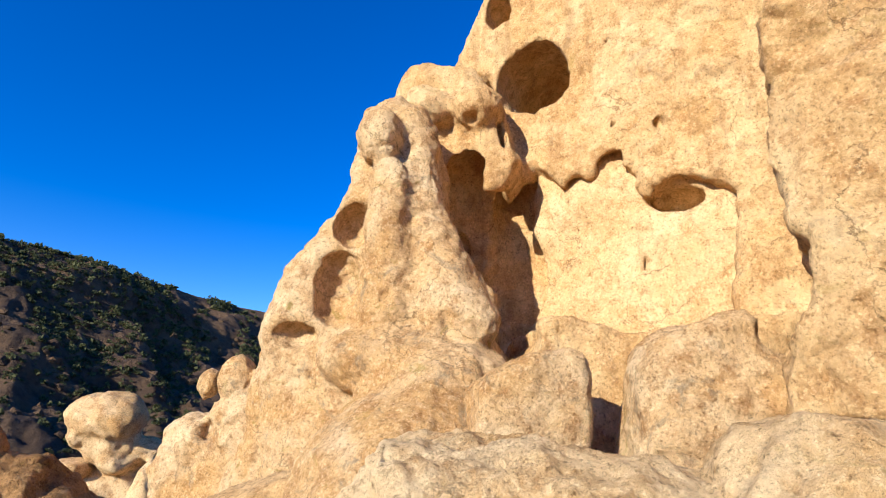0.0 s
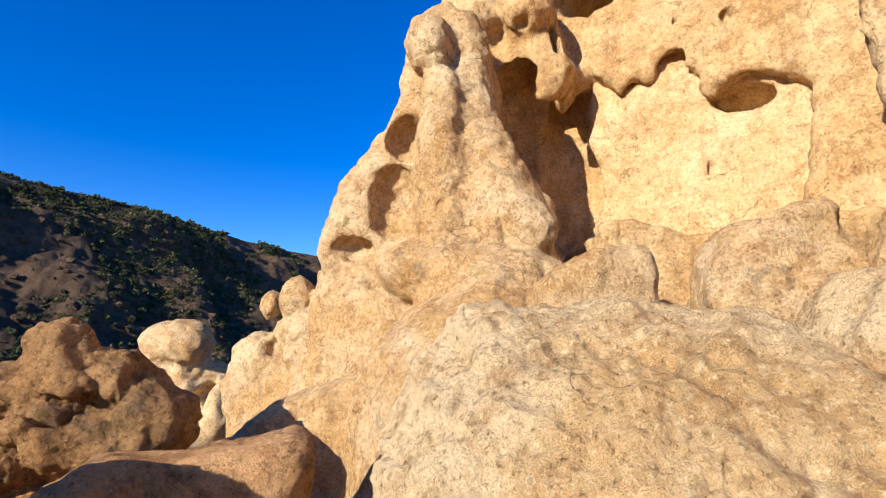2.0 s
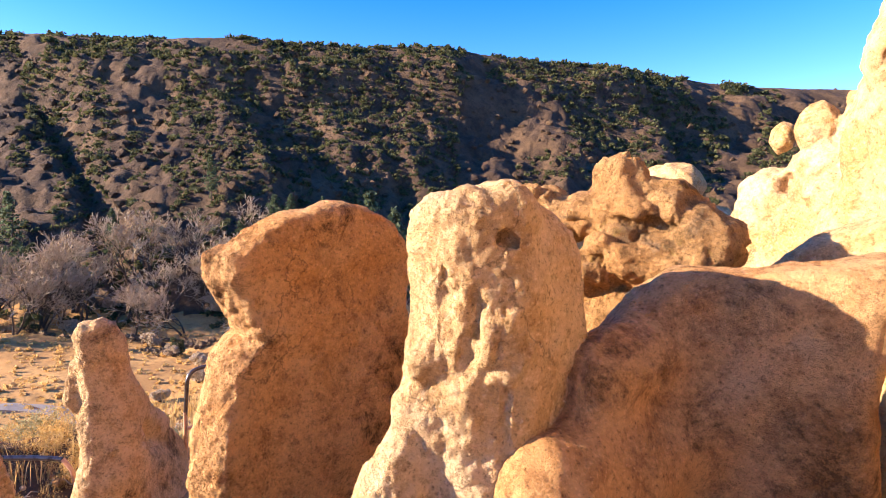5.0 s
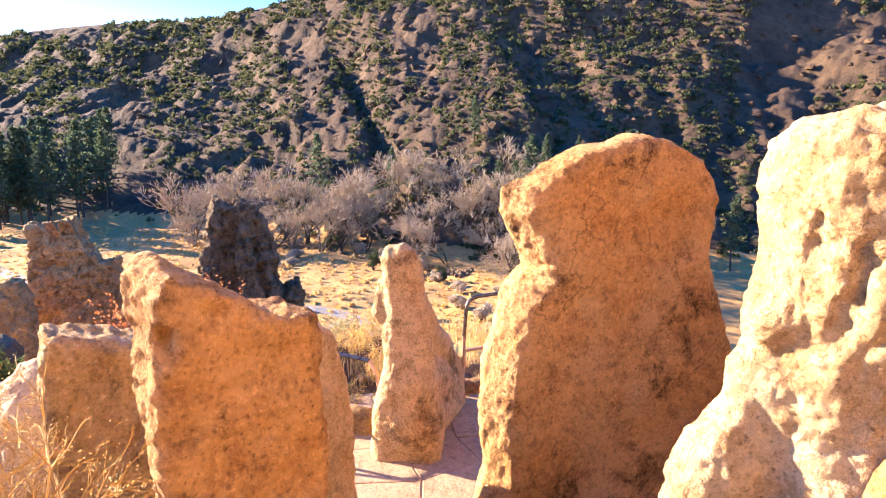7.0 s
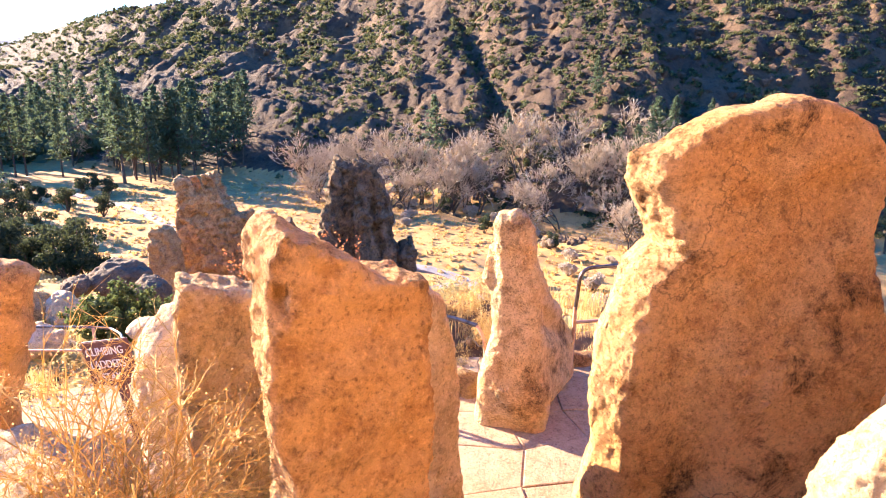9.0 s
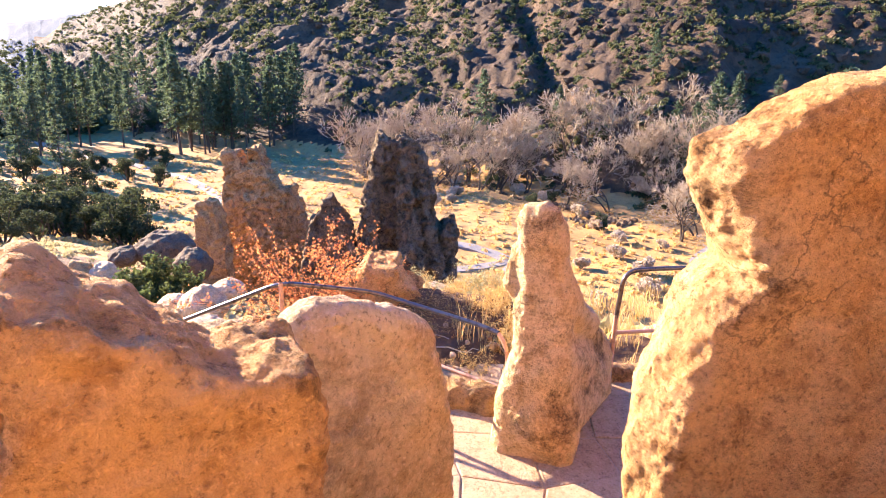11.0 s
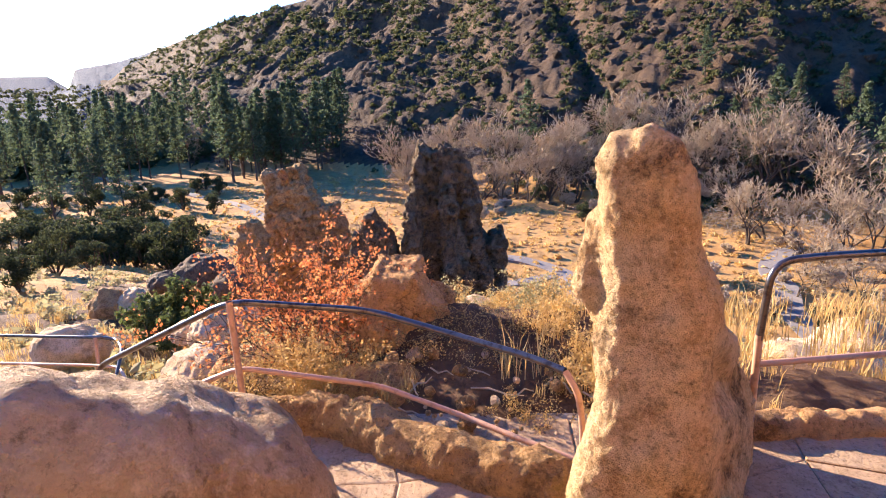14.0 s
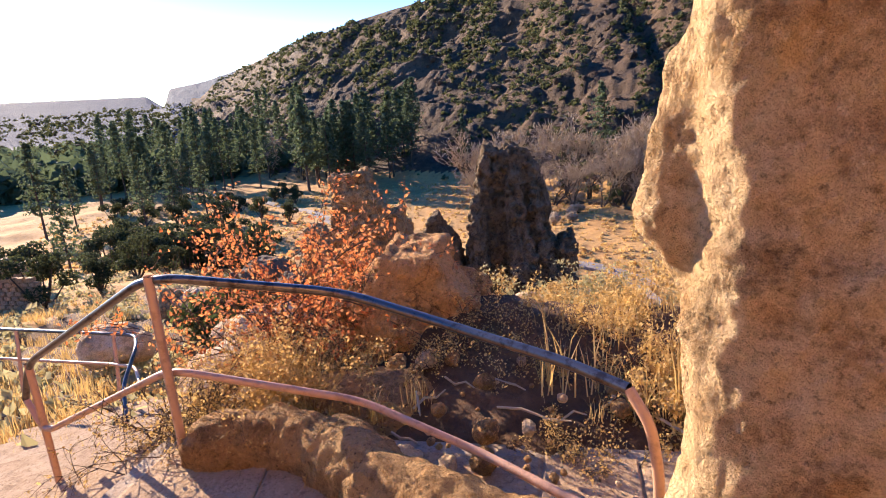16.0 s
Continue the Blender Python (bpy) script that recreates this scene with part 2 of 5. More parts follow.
def sampled(fn, lo, cell, count, band):
    """Distances on a grid: true ones in the blocks near the surface, rough ones elsewhere."""
    B = 6
    nb = -(-count // B)
    mids = np.stack(np.meshgrid(*[lo[i] + cell * (B * np.arange(nb[i]) + (B - 1) / 2) for i in range(3)], indexing="ij"), -1)
    rough = fn(mids.reshape(-1, 3)).reshape(nb)
    blocks = np.array(np.broadcast_to(rough[..., None, None, None], (*nb, B, B, B)), np.float32)
    near = np.argwhere(np.abs(rough) < B * cell * 0.9 + band)
    step = np.stack(np.meshgrid(*[cell * np.arange(B)] * 3, indexing="ij"), -1).reshape(-1, 3)
    for part_of in np.array_split(near, max(1, len(near) // 4000)):
        q = (lo + cell * B * part_of)[:, None, :] + step[None]
        blocks[part_of[:, 0], part_of[:, 1], part_of[:, 2]] = fn(q.reshape(-1, 3)).reshape(-1, B, B, B)
    full = blocks.transpose(0, 3, 1, 4, 2, 5).reshape(nb * B)
    return full[:count[0], :count[1], :count[2]]


def surface(d, lo, cell):
    """Naive surface nets on a grid of distances."""
    s = d < 0
    n = np.array(d.shape)
    c = s[:-1, :-1, :-1].astype(np.int8)
    total = np.zeros(tuple(n - 1), np.int8)
    for dx in (0, 1):
        for dy in (0, 1):
            for dz in (0, 1):
                total += s[dx:n[0] - 1 + dx, dy:n[1] - 1 + dy, dz:n[2] - 1 + dz]
    act = (total > 0) & (total < 8)
    idx = np.argwhere(act)
    number = np.full(tuple(n - 1), -1, np.int64)
    number[act] = np.arange(len(idx))
    acc, cnt = np.zeros((len(idx), 3)), np.zeros(len(idx))
    corners = [(x, y, z) for x in (0, 1) for y in (0, 1) for z in (0, 1)]
    for a in corners:
        for axis in range(3):
            if a[axis]:
                continue
            b = list(a)
            b[axis] = 1
            da = d[idx[:, 0] + a[0], idx[:, 1] + a[1], idx[:, 2] + a[2]]
            db = d[idx[:, 0] + b[0], idx[:, 1] + b[1], idx[:, 2] + b[2]]
            m = (da < 0) != (db < 0)
            tt = np.where(m, da / np.where(m, da - db, 1), 0)
            p = np.array(a, float)[None] + np.zeros((len(idx), 3))
            p[:, axis] += tt
            acc[m] += p[m]
            cnt[m] += 1
    v = lo + cell * (idx + acc / cnt[:, None])
    faces = []
    for axis in range(3):
        o1, o2 = (axis + 1) % 3, (axis + 2) % 3
        sl0, sl1 = [slice(1, -1)] * 3, [slice(1, -1)] * 3
        sl0[axis], sl1[axis] = slice(0, -1), slice(1, None)
        diff = s[tuple(sl0)] != s[tuple(sl1)]
        e = np.argwhere(diff)
        if not len(e):
            continue
        e[:, o1] += 1
        e[:, o2] += 1
        first = s[e[:, 0], e[:, 1], e[:, 2]]
        q = []
        for p1, p2 in ((-1, -1), (0, -1), (0, 0), (-1, 0)):
            g = e.copy()
            g[:, o1] += p1
            g[:, o2] += p2
            q.append(number[g[:, 0], g[:, 1], g[:, 2]])
        q = np.stack(q, 1)
        q[~first] = q[~first][:, ::-1]
        faces.append(q[(q >= 0).all(1)])
    return v, np.concatenate(faces)


def normals(v, f):
    fn = np.cross(v[f[:, 2]] - v[f[:, 0]], v[f[:, 3 if f.shape[1] > 3 else 1]] - v[f[:, 1 if f.shape[1] > 3 else 0]])
    out = np.zeros_like(v)
    for j in range(f.shape[1]):
        np.add.at(out, f[:, j], fn)
    return out / np.maximum(np.linalg.norm(out, axis=1), 1e-9)[:, None]


def raw_mesh(name, v, f, smooth=True):
    me = bpy.data.meshes.new(name)
    v, f = np.asarray(v, np.float32), np.asarray(f, np.int32)
    k = f.shape[1]
    me.vertices.add(len(v))
    me.vertices.foreach_set("co", v.ravel())
    me.loops.add(f.size)
    me.loops.foreach_set("vertex_index", f.ravel())
    me.polygons.add(len(f))
    me.polygons.foreach_set("loop_start", np.arange(0, f.size, k, dtype=np.int32))
    me.polygons.foreach_set("loop_total", np.full(len(f), k, np.int32))
    me.polygons.foreach_set("use_smooth", np.full(len(f), smooth))
    me.update(calc_edges=True)
    me.validate()
    return me


def thing(name, me, mat, label, category, group="", kind=""):
    me.materials.append(mat)
    return tagged(new(name, me), label, category, group, kind)


def part(name, me, mat, parent, label=""):
    if isinstance(me, bmesh.types.BMesh):
        bm, me = me, bpy.data.meshes.new(name)
        bm.to_mesh(me)
        bm.free()
    if mat:
        me.materials.append(mat)
    ob = new(name, me)
    ob.parent = parent
    return tagged(ob, label)


# ---- the carved tuff around the stairs ----
def plate(o, u, outline, feet, back, front, soft, lean=0.0):
    """A standing plate of rock whose outline goes on down to its feet."""
    return Solid().fin(o, u, outline + feet, back, front, soft, lean=lean)


r = plate((-1.930, 1.460), (0.902, 0.431), [(-0.25, 1.73), (-0.2, 2.07), (-0.24, 2.15), (-0.35, 2.16), (-0.38, 2.28), (-0.32, 2.43), (-0.27, 2.52), (-0.28, 2.77), (-0.25, 2.88), (-0.14, 2.97), (0.02, 3.02), (0.09, 2.98), (0.16, 2.87), (0.19, 1.82)], [(0.3, 0.7), (-0.35, 0.7)], 0.24, 0.04, 0.13)
r.limb((-2.1, 1.85, 0.8), (-2.1, 1.83, 2.66), 0.33, 0.28, 0.12)
r.fin((-1.830, 1.700), (-0.100, 0.995), [(-0.4, 1.85), (-0.43, 2.95), (-0.33, 3.01), (-0.12, 3.02), (0.13, 2.96), (0.28, 2.82), (0.35, 2.64), (0.46, 2.4), (0.45, 2.22), (0.56, 1.48)] + [(0.45, 0.7), (-0.3, 0.7)], 0.5, 0.0, 0.245)
r.limb((-2.13, 1.26, 2.14), (-2.18, 1.17, 1.81), 0.07, 0.1)
r.limb((-2.18, 1.17, 1.81), (-2.22, 1.07, 1.30), 0.1, 0.14)
for c, q in (((-1.97, 1.27, 2.50), (0.02, 0.03, 0.07)), ((-1.90, 1.35, 2.49), (0.02, 0.03, 0.1)), ((-1.90, 1.40, 2.70), (0.025, 0.03, 0.06)),
             ((-1.87, 1.44, 2.82), (0.06, 0.03, 0.015)), ((-1.91, 1.32, 2.35), (0.015, 0.03, 0.05))):
    r.ball(c, q, 0.05, cut=True)
for c, q in (((-1.98, 1.35, 2.54), 0.05), ((-2.08, 1.24, 2.33), 0.07), ((-1.90, 1.43, 2.51), 0.05), ((-2.00, 1.38, 2.80), 0.09), ((-1.90, 1.52, 2.91), 0.09)):
    r.ball(c, q, 0.06)
for a, b, ra, rb in (((-1.99, 1.31, 2.85), (-1.99, 1.25, 2.52), 0.012, 0.006), ((-1.91, 1.40, 2.86), (-1.91, 1.35, 2.60), 0.016, 0.01), ((-1.84, 1.47, 2.79), (-1.85, 1.38, 2.31), 0.014, 0.006), ((-1.93, 1.31, 2.43), (-1.92, 1.26, 1.86), 0.01, 0.008), ((-1.88, 1.36, 2.31), (-1.85, 1.33, 1.86), 0.008, 0.012), ((-2.04, 1.23, 2.51), (-2.06, 1.20, 2.43), 0.02, 0.012)):
    r.limb(a, b, ra, rb, 0.03, cut=True)
r.limb((-1.83, 1.43, 2.22), (-1.80, 1.41, 1.81), 0.012, 0.02, 0.02, cut=True)
r.limb((-1.83, 1.43, 2.22), (-1.65, 1.55, 2.38), 0.014, 0.008, 0.02, cut=True)
thing("rock_pillar", r.mesh("rock_pillar", 0.013, (0.02, 0.35), (0.011, 0.06), 0.02, 3, 0.006), TUFF_HEAD,
      "pale weathered tuff pillar with a rounded pitted head", "rock pillar")

SLAB = [(-0.95, 0.41), (-0.84, 0.85), (-0.88, 1.08), (-0.87, 1.56), (-0.77, 2.0), (-0.59, 2.13), (-0.68, 2.32), (-0.8, 2.51), (-0.81, 2.63), (-0.65, 2.72), (-0.48, 2.83), (-0.23, 2.89), (0.05, 2.95), (0.32, 2.92), (0.53, 2.82), (0.7, 2.58), (0.7, 2.19), (0.79, 1.95), (0.94, 1.51)]
FEET = [(0.95, 0.9), (0.85, -0.3), (-0.7, -0.3)]
r = Solid().fin((-3.850, 1.850), (0.000, 1.000), SLAB + FEET, 0.3, 0.2, 0.05, shrink=0.14)
r.limb((-4.1, 2.0, 0.2), (-4.05, 2.0, 2.4), 0.4, 0.25, 0.12)
r.limb((-3.65, 1.2, 2.03), (-3.65, 1.54, 2.08), 0.012, 0.007, 0.03, cut=True)
thing("rock_slab", r.mesh("rock_slab", 0.016, (0.025, 0.45), (0.009, 0.055), 0.02, 5, 0.01), TUFF_SLAB,
      "broad upright slab of orange tuff with dark stains", "rock slab")

r = plate((-5.500, 0.830), (0.380, 0.925), [(-0.318, -0.18), (-0.284, 0.36), (-0.215, 0.64), (-0.155, 0.98), (-0.172, 1.15), (-0.155, 1.34), (-0.163, 1.67), (-0.189, 1.89), (-0.138, 1.99), (0.017, 2.03), (0.112, 1.96), (0.181, 1.79), (0.224, 1.47), (0.267, 1.17), (0.344, 0.31)], [(0.42, -0.3), (-0.5, -0.3)], 0.27, 0.06, 0.13)
r.limb((-5.6, 1.0, 1.33), (-6.15, 1.36, 0.86), 0.16, 0.11, 0.12)
r.limb((-6.15, 1.36, 0.86), (-6.6, 1.68, 0.36), 0.11, 0.13, 0.12)
r.limb((-5.6, 1.0, 0.75), (-6.45, 1.58, 0.3), 0.2, 0.17, 0.15)
r.limb((-5.6, 1.0, 0.3), (-6.5, 1.6, 0.05), 0.26, 0.2, 0.15)
r.limb((-5.66, 0.71, 1.63), (-5.66, 0.68, 1.38), 0.06, 0.075, 0.05)
r.limb((-5.66, 0.68, 1.38), (-5.66, 0.74, 1.22), 0.06, 0.04, 0.05)
thing("rock_pillar", r.mesh("rock_pillar", 0.011, (0.016, 0.3), (0.006, 0.045), 0.01, 8, 0.004), TUFF_POST,
      "slender standing tuff pillar with a stubby nose beside the handrail", "rock pillar")

r = plate((-2.420, -0.330), (-0.400, 0.917), [(-0.22, 1.66), (-0.25, 1.9), (-0.27, 2.12), (-0.25, 2.35), (-0.25, 2.46), (-0.23, 2.52), (-0.19, 2.54), (-0.12, 2.5), (-0.06, 2.46), (0.07, 2.38), (0.21, 2.34), (0.23, 2.24), (0.21, 2.08), (0.24, 1.86), (0.24, 1.57)], [(0.26, 0.8), (-0.26, 0.8)], 0.24, 0.04, 0.035)
r.ball((-2.33, -0.53, 2.37), (0.05, 0.03, 0.04), 0.03, cut=True)
thing("rock_fin", r.mesh("rock_fin", 0.011, (0.014, 0.25), (0.012, 0.06), 0.014, 11, 0.012), TUFF_WARM,
      "thin upright fin of orange tuff with a sunlit edge", "rock fin")

r = plate((-3.300, -1.100), (-0.350, 0.937), [(-0.06, 0.98), (-0.05, 1.51), (-0.07, 1.85), (-0.07, 2.08), (-0.04, 2.13), (0.11, 2.08), (0.34, 2.0)], [(0.3, 1.9), (0.3, 0.4), (-0.1, 0.4)], 0.16, 0.12, 0.05)
thing("rock_fin", r.mesh("rock_fin", 0.013, (0.014, 0.25), (0.012, 0.06), 0.014, 13, 0.012), TUFF_POST,
      "low thin fin of orange tuff behind a dry bush", "rock fin")

r = plate((-3.600, -0.220), (-0.682, 0.732), [(-0.52, 2.05), (-0.48, 2.04), (-0.37, 2.01), (-0.27, 1.95), (-0.22, 2.0), (-0.13, 2.02), (0.01, 2.0), (0.19, 1.93), (0.4, 1.81), (0.46, 1.64), (0.54, 1.33)], [(0.7, 0.0), (-0.6, 0.0)], 0.16, 0.03, 0.07)
r.limb((-3.75, -0.75, 1.2), (-4.3, -0.15, 1.1), 0.3, 0.3, 0.1)
thing("low_rock", r.mesh("low_rock", 0.014, (0.02, 0.3), (0.009, 0.06), 0.015, 17, 0.005), TUFF_PALE,
      "low rounded tuff wall with a broken sunlit top", "rock")

r = Solid().ball((-4.6, -1.66, 1.22), (0.24, 0.2, 0.35)).ball((-4.62, -1.68, 0.75), (0.28, 0.24, 0.5)).ball((-4.65, -1.72, 0.2), (0.3, 0.3, 0.5))
thing("boulder", r.mesh("boulder", 0.025, (0.04, 0.3), (0.015, 0.09), 0.03, 19), TUFF_PALE, "rounded pale tuff boulder beside the steps", "boulder")

r = plate((-3.600, -2.050), (-0.100, 0.995), [(-0.4, 2.06), (-0.3, 2.12), (-0.12, 2.1), (0.01, 2.08), (0.09, 2.01), (0.03, 1.85), (0.04, 1.73), (-0.09, 1.32), (-0.11, 0.8)], [(0.1, 0.4), (-0.4, 0.4)], 0.26, 0.0, 0.1)
thing("rock_fin", r.mesh("rock_fin", 0.02, (0.02, 0.3), (0.01, 0.08), 0.02, 23), TUFF_WARM, "orange tuff block beside the dry bush", "rock fin")

# the curved low wall behind the pillar
r = plate((-1.300, 2.550), (0.963, 0.271), [(-0.93, 2.16), (-0.75, 2.34), (-0.65, 2.49), (-0.49, 2.6), (-0.11, 2.64), (0.22, 2.68), (0.37, 2.73), (0.45, 2.72), (0.47, 2.61), (0.43, 2.13), (0.42, 1.77)], [(0.3, 0.6), (-0.8, 0.6)], 0.45, 0.02, 0.12)
r.limb((-1.8, 1.95, 2.2), (-1.8, 2.7, 2.3), 0.16, 0.2, 0.15)
r.limb((-1.78, 1.6, 1.8), (-1.75, 2.7, 1.85), 0.24, 0.3, 0.2)
r.limb((-1.75, 1.6, 1.2), (-1.7, 2.7, 1.2), 0.35, 0.4, 0.2)
thing("low_wall", r.mesh("low_wall", 0.018, (0.02, 0.4), (0.01, 0.1), 0.025, 29), TUFF_WARM,
      "curved low tuff wall with a sunlit rounded top", "rock wall")

# layered stack
r = Solid()
for c, q in (((-2.40, 3.12, 3.09), (0.15, 0.2, 0.16)), ((-2.29, 3.17, 2.87), (0.36, 0.3, 0.2)), ((-1.99, 3.27, 2.71), (0.26, 0.3, 0.22)),
             ((-2.59, 3.14, 2.87), (0.3, 0.3, 0.15)), ((-3.03, 3.17, 2.97), (0.2, 0.25, 0.12)), ((-2.33, 2.97, 2.68), (0.14, 0.2, 0.12)),
             ((-2.17, 3.12, 2.61), (0.36, 0.3, 0.16)), ((-2.49, 2.94, 2.52), (0.2, 0.25, 0.12)), ((-2.45, 3.30, 2.17), (0.6, 0.45, 0.4)),
             ((-2.46, 3.38, 1.32), (0.6, 0.5, 0.8))):
    r.ball(c, np.array(q) * 1.12, 0.05, yaw=20)
r.limb((-2.53, 2.75, 2.78), (-2.21, 2.88, 2.83), 0.03, 0.025, 0.03, cut=True)
r.limb((-2.21, 2.88, 2.83), (-1.83, 3.09, 2.79), 0.025, 0.02, 0.03, cut=True)
r.limb((-2.41, 2.75, 2.61), (-2.09, 2.94, 2.63), 0.05, 0.03, 0.04, cut=True)
thing("layered_outcrop", r.mesh("layered_outcrop", 0.02, (0.03, 0.3), (0.02, 0.09), 0.03, 31, 0.045), TUFF_BROWN,
      "layered lumpy stack of brown weathered tuff", "rock stack")

# the near face
r = Solid().fin((0.300, 1.750), (0.999, -0.050), [(-0.66, 2.12), (-0.67, 2.76), (-0.65, 3.01), (-0.58, 3.09), (-0.49, 3.22), (-0.32, 3.2), (-0.02, 3.21), (0.11, 3.15), (0.4, 3.12), (0.77, 3.05), (1.65, 2.95), (1.45, 2.25)], 0.9, 0.12, 0.3, lean=0.0)
r.ball((0.55, 1.75, 2.4), (0.95, 0.52, 0.72), 0.25)
r.ball((0.35, 1.75, 1.4), (1.0, 0.65, 0.9), 0.25)
r.limb((-0.2, 2.42, 1.2), (-0.2, 2.45, 2.7), 0.3, 0.27, 0.2)
thing("tuff_outcrop", r.mesh("tuff_outcrop", 0.014, (0.03, 0.4), (0.02, 0.09), 0.03, 37, 0.02), TUFF_FACE,
      "broad pale tuff face with flaking crust", "rock outcrop")
r = Solid().ball((1.06, 1.76, 3.10), (0.3, 0.35, 0.2), 0.1).ball((1.00, 1.78, 3.21), (0.13, 0.2, 0.1), 0.1).ball((1.2, 1.6, 2.6), (0.5, 0.4, 0.6), 0.2)
thing("boulder", r.mesh("boulder", 0.016, (0.03, 0.25), (0.014, 0.08), 0.02, 41, 0.01), TUFF_FACE, "pale rough boulder on top of the tuff face", "boulder")

# block with a sharp corner under the fin
r = plate((-0.900, 4.000), (1.000, 0.000), [(-1.3, 2.32), (-1.06, 2.48), (-0.7, 2.74), (-0.26, 2.92), (0.11, 3.01), (0.16, 2.89), (0.14, 2.63), (0.18, 2.23), (0.18, 1.21)], [(-1.6, 1.0)], 0.8, 0.02, 0.12)
thing("rock_block", r.mesh("rock_block", 0.025, (0.03, 0.4), (0.012, 0.1), 0.03, 43), TUFF_CLIFF, "rounded block of tan tuff with a square corner", "rock")

# mushroom rock
r = Solid()
for c, q in (((-5.31, 9.62, 3.32), (0.62, 0.5, 0.36)), ((-5.65, 9.59, 3.10), (0.2, 0.3, 0.25)), ((-5.26, 9.75, 2.93), (0.46, 0.4, 0.32)), ((-5.06, 9.73, 2.64), (0.28, 0.4, 0.14)),
             ((-5.80, 9.65, 2.55), (0.34, 0.4, 0.16)), ((-5.42, 10.05, 1.94), (0.9, 0.6, 0.7)), ((-4.77, 10.00, 2.81), (0.45, 0.4, 0.2)), ((-4.50, 9.65, 2.25), (0.28, 0.4, 0.45)),
             ((-5.39, 10.46, 0.65), (1.4, 0.8, 1.2))):
    r.ball(c, q, 0.08)
thing("mushroom_rock", r.mesh("mushroom_rock", 0.05, (0.05, 0.5), (0.02, 0.15), 0.05, 47, 0.02), TUFF_FIN, "mushroom-shaped tuff boulder on a narrow neck", "rock")


# ---- the cliff ----
r = Solid()
# shoulder and body below the fin
r.ball((-0.1, 4.5, 2.3), (1.0, 1.35, 1.32), 0.2)
r.ball((-0.46, 4.70, 3.77), (0.5, 0.45, 0.28), 0.15)
r.ball((0.04, 4.50, 3.54), (0.55, 0.5, 0.35), 0.15)
r.fin((-0.900, 5.700), (0.968, -0.250), [(-1.62, 1.52), (-1.31, 2.59), (-1.02, 3.22), (-0.93, 3.82), (-0.89, 4.16), (-0.65, 4.27), (0.46, 4.08), (1.29, 3.86), (1.52, 1.8)], 1.0, 0.3, 0.3, 0.2)
# fin
r.fin((-0.600, 5.050), (0.979, -0.202), [(-0.97, 3.51), (-1.01, 4.01), (-0.9, 4.37), (-0.84, 4.58), (-0.61, 4.85), (-0.41, 5.09), (-0.25, 5.4), (-0.23, 5.81), (-0.13, 6.14), (0.21, 6.23), (0.5, 5.81), (0.58, 5.17), (0.68, 4.74), (0.84, 4.48), (1.04, 4.32), (1.05, 3.99), (1.19, 3.8), (1.06, 2.69), (-0.71, 2.61)], 0.4, 0.34, 0.22, 0.1)
r.limb((-0.49, 4.62, 5.36), (-0.43, 4.62, 4.21), 0.17, 0.24, 0.14)
r.limb((-0.22, 4.75, 5.31), (0.07, 4.60, 4.12), 0.12, 0.3, 0.14)
r.ball((0.25, 4.50, 4.04), (0.16, 0.2, 0.2), 0.1)
r.limb((-1.18, 5.00, 4.18), (-0.89, 4.90, 3.55), 0.1, 0.08, 0.1)
# head
r.ball((-0.59, 4.60, 5.73), (0.2, 0.22, 0.26), 0.03)
r.ball((-0.33, 4.85, 5.87), (0.19, 0.25, 0.27), 0.06)
r.ball((-0.24, 4.85, 5.53), (0.14, 0.2, 0.24), 0.06)
# hollows of the fin
for c, q in (((-0.79, 4.76, 4.92), (0.16, 0.22, 0.19)), ((-0.9, 4.76, 4.38), (0.21, 0.26, 0.33)), ((-1.24, 4.84, 4.01), (0.24, 0.22, 0.12)), ((-0.72, 4.6, 4.6), (0.09, 0.12, 0.2)),
             ((-0.32, 4.42, 4.89), (0.05, 0.08, 0.1)), ((-0.41, 4.36, 4.25), (0.06, 0.07, 0.06)), ((0.05, 4.28, 4.00), (0.07, 0.14, 0.12)),
             ((-0.22, 4.55, 5.20), (0.03, 0.06, 0.06)), ((-0.56, 4.36, 5.31), (0.16, 0.03, 0.02)), ((-0.57, 4.20, 3.58), (0.16, 0.05, 0.02))):
    r.ball(c, q, 0.05, cut=True)
# knobs on the lower edge
r.ball((-2.64, 6.70, 3.68), (0.14, 0.16, 0.18), 0.03)
r.ball((-2.25, 6.50, 3.78), (0.2, 0.2, 0.24), 0.04)
r.limb((-2.18, 6.50, 3.63), (-2.13, 6.45, 3.10), 0.13, 0.2, 0.1)
r.fin((-2.200, 6.600), (0.979, -0.202), [(-0.71, 1.85), (-0.91, 2.78), (-0.83, 3.05), (-0.59, 3.26), (-0.32, 3.34), (-0.19, 3.48), (0.2, 3.57), (0.23, 4.07), (0.81, 4.19), (1.36, 1.97)], 0.6, 0.3, 0.22, 0.12)
r.ball((-2.73, 6.80, 3.14), (0.34, 0.3, 0.24), 0.1)
r.ball((-1.97, 6.20, 3.70), (0.09, 0.12, 0.15), 0.03, cut=True)
r.ball((-2.48, 6.45, 3.20), (0.14, 0.12, 0.12), 0.05, cut=True)
thing("rock_fin", r.mesh("rock_fin", 0.026, (0.035, 0.45), (0.016, 0.1), 0.04, 53, 0.012), TUFF_FIN,
      "tall cliff buttress of tan tuff with hollows and a knobbed head", "rock formation")

r = Solid()
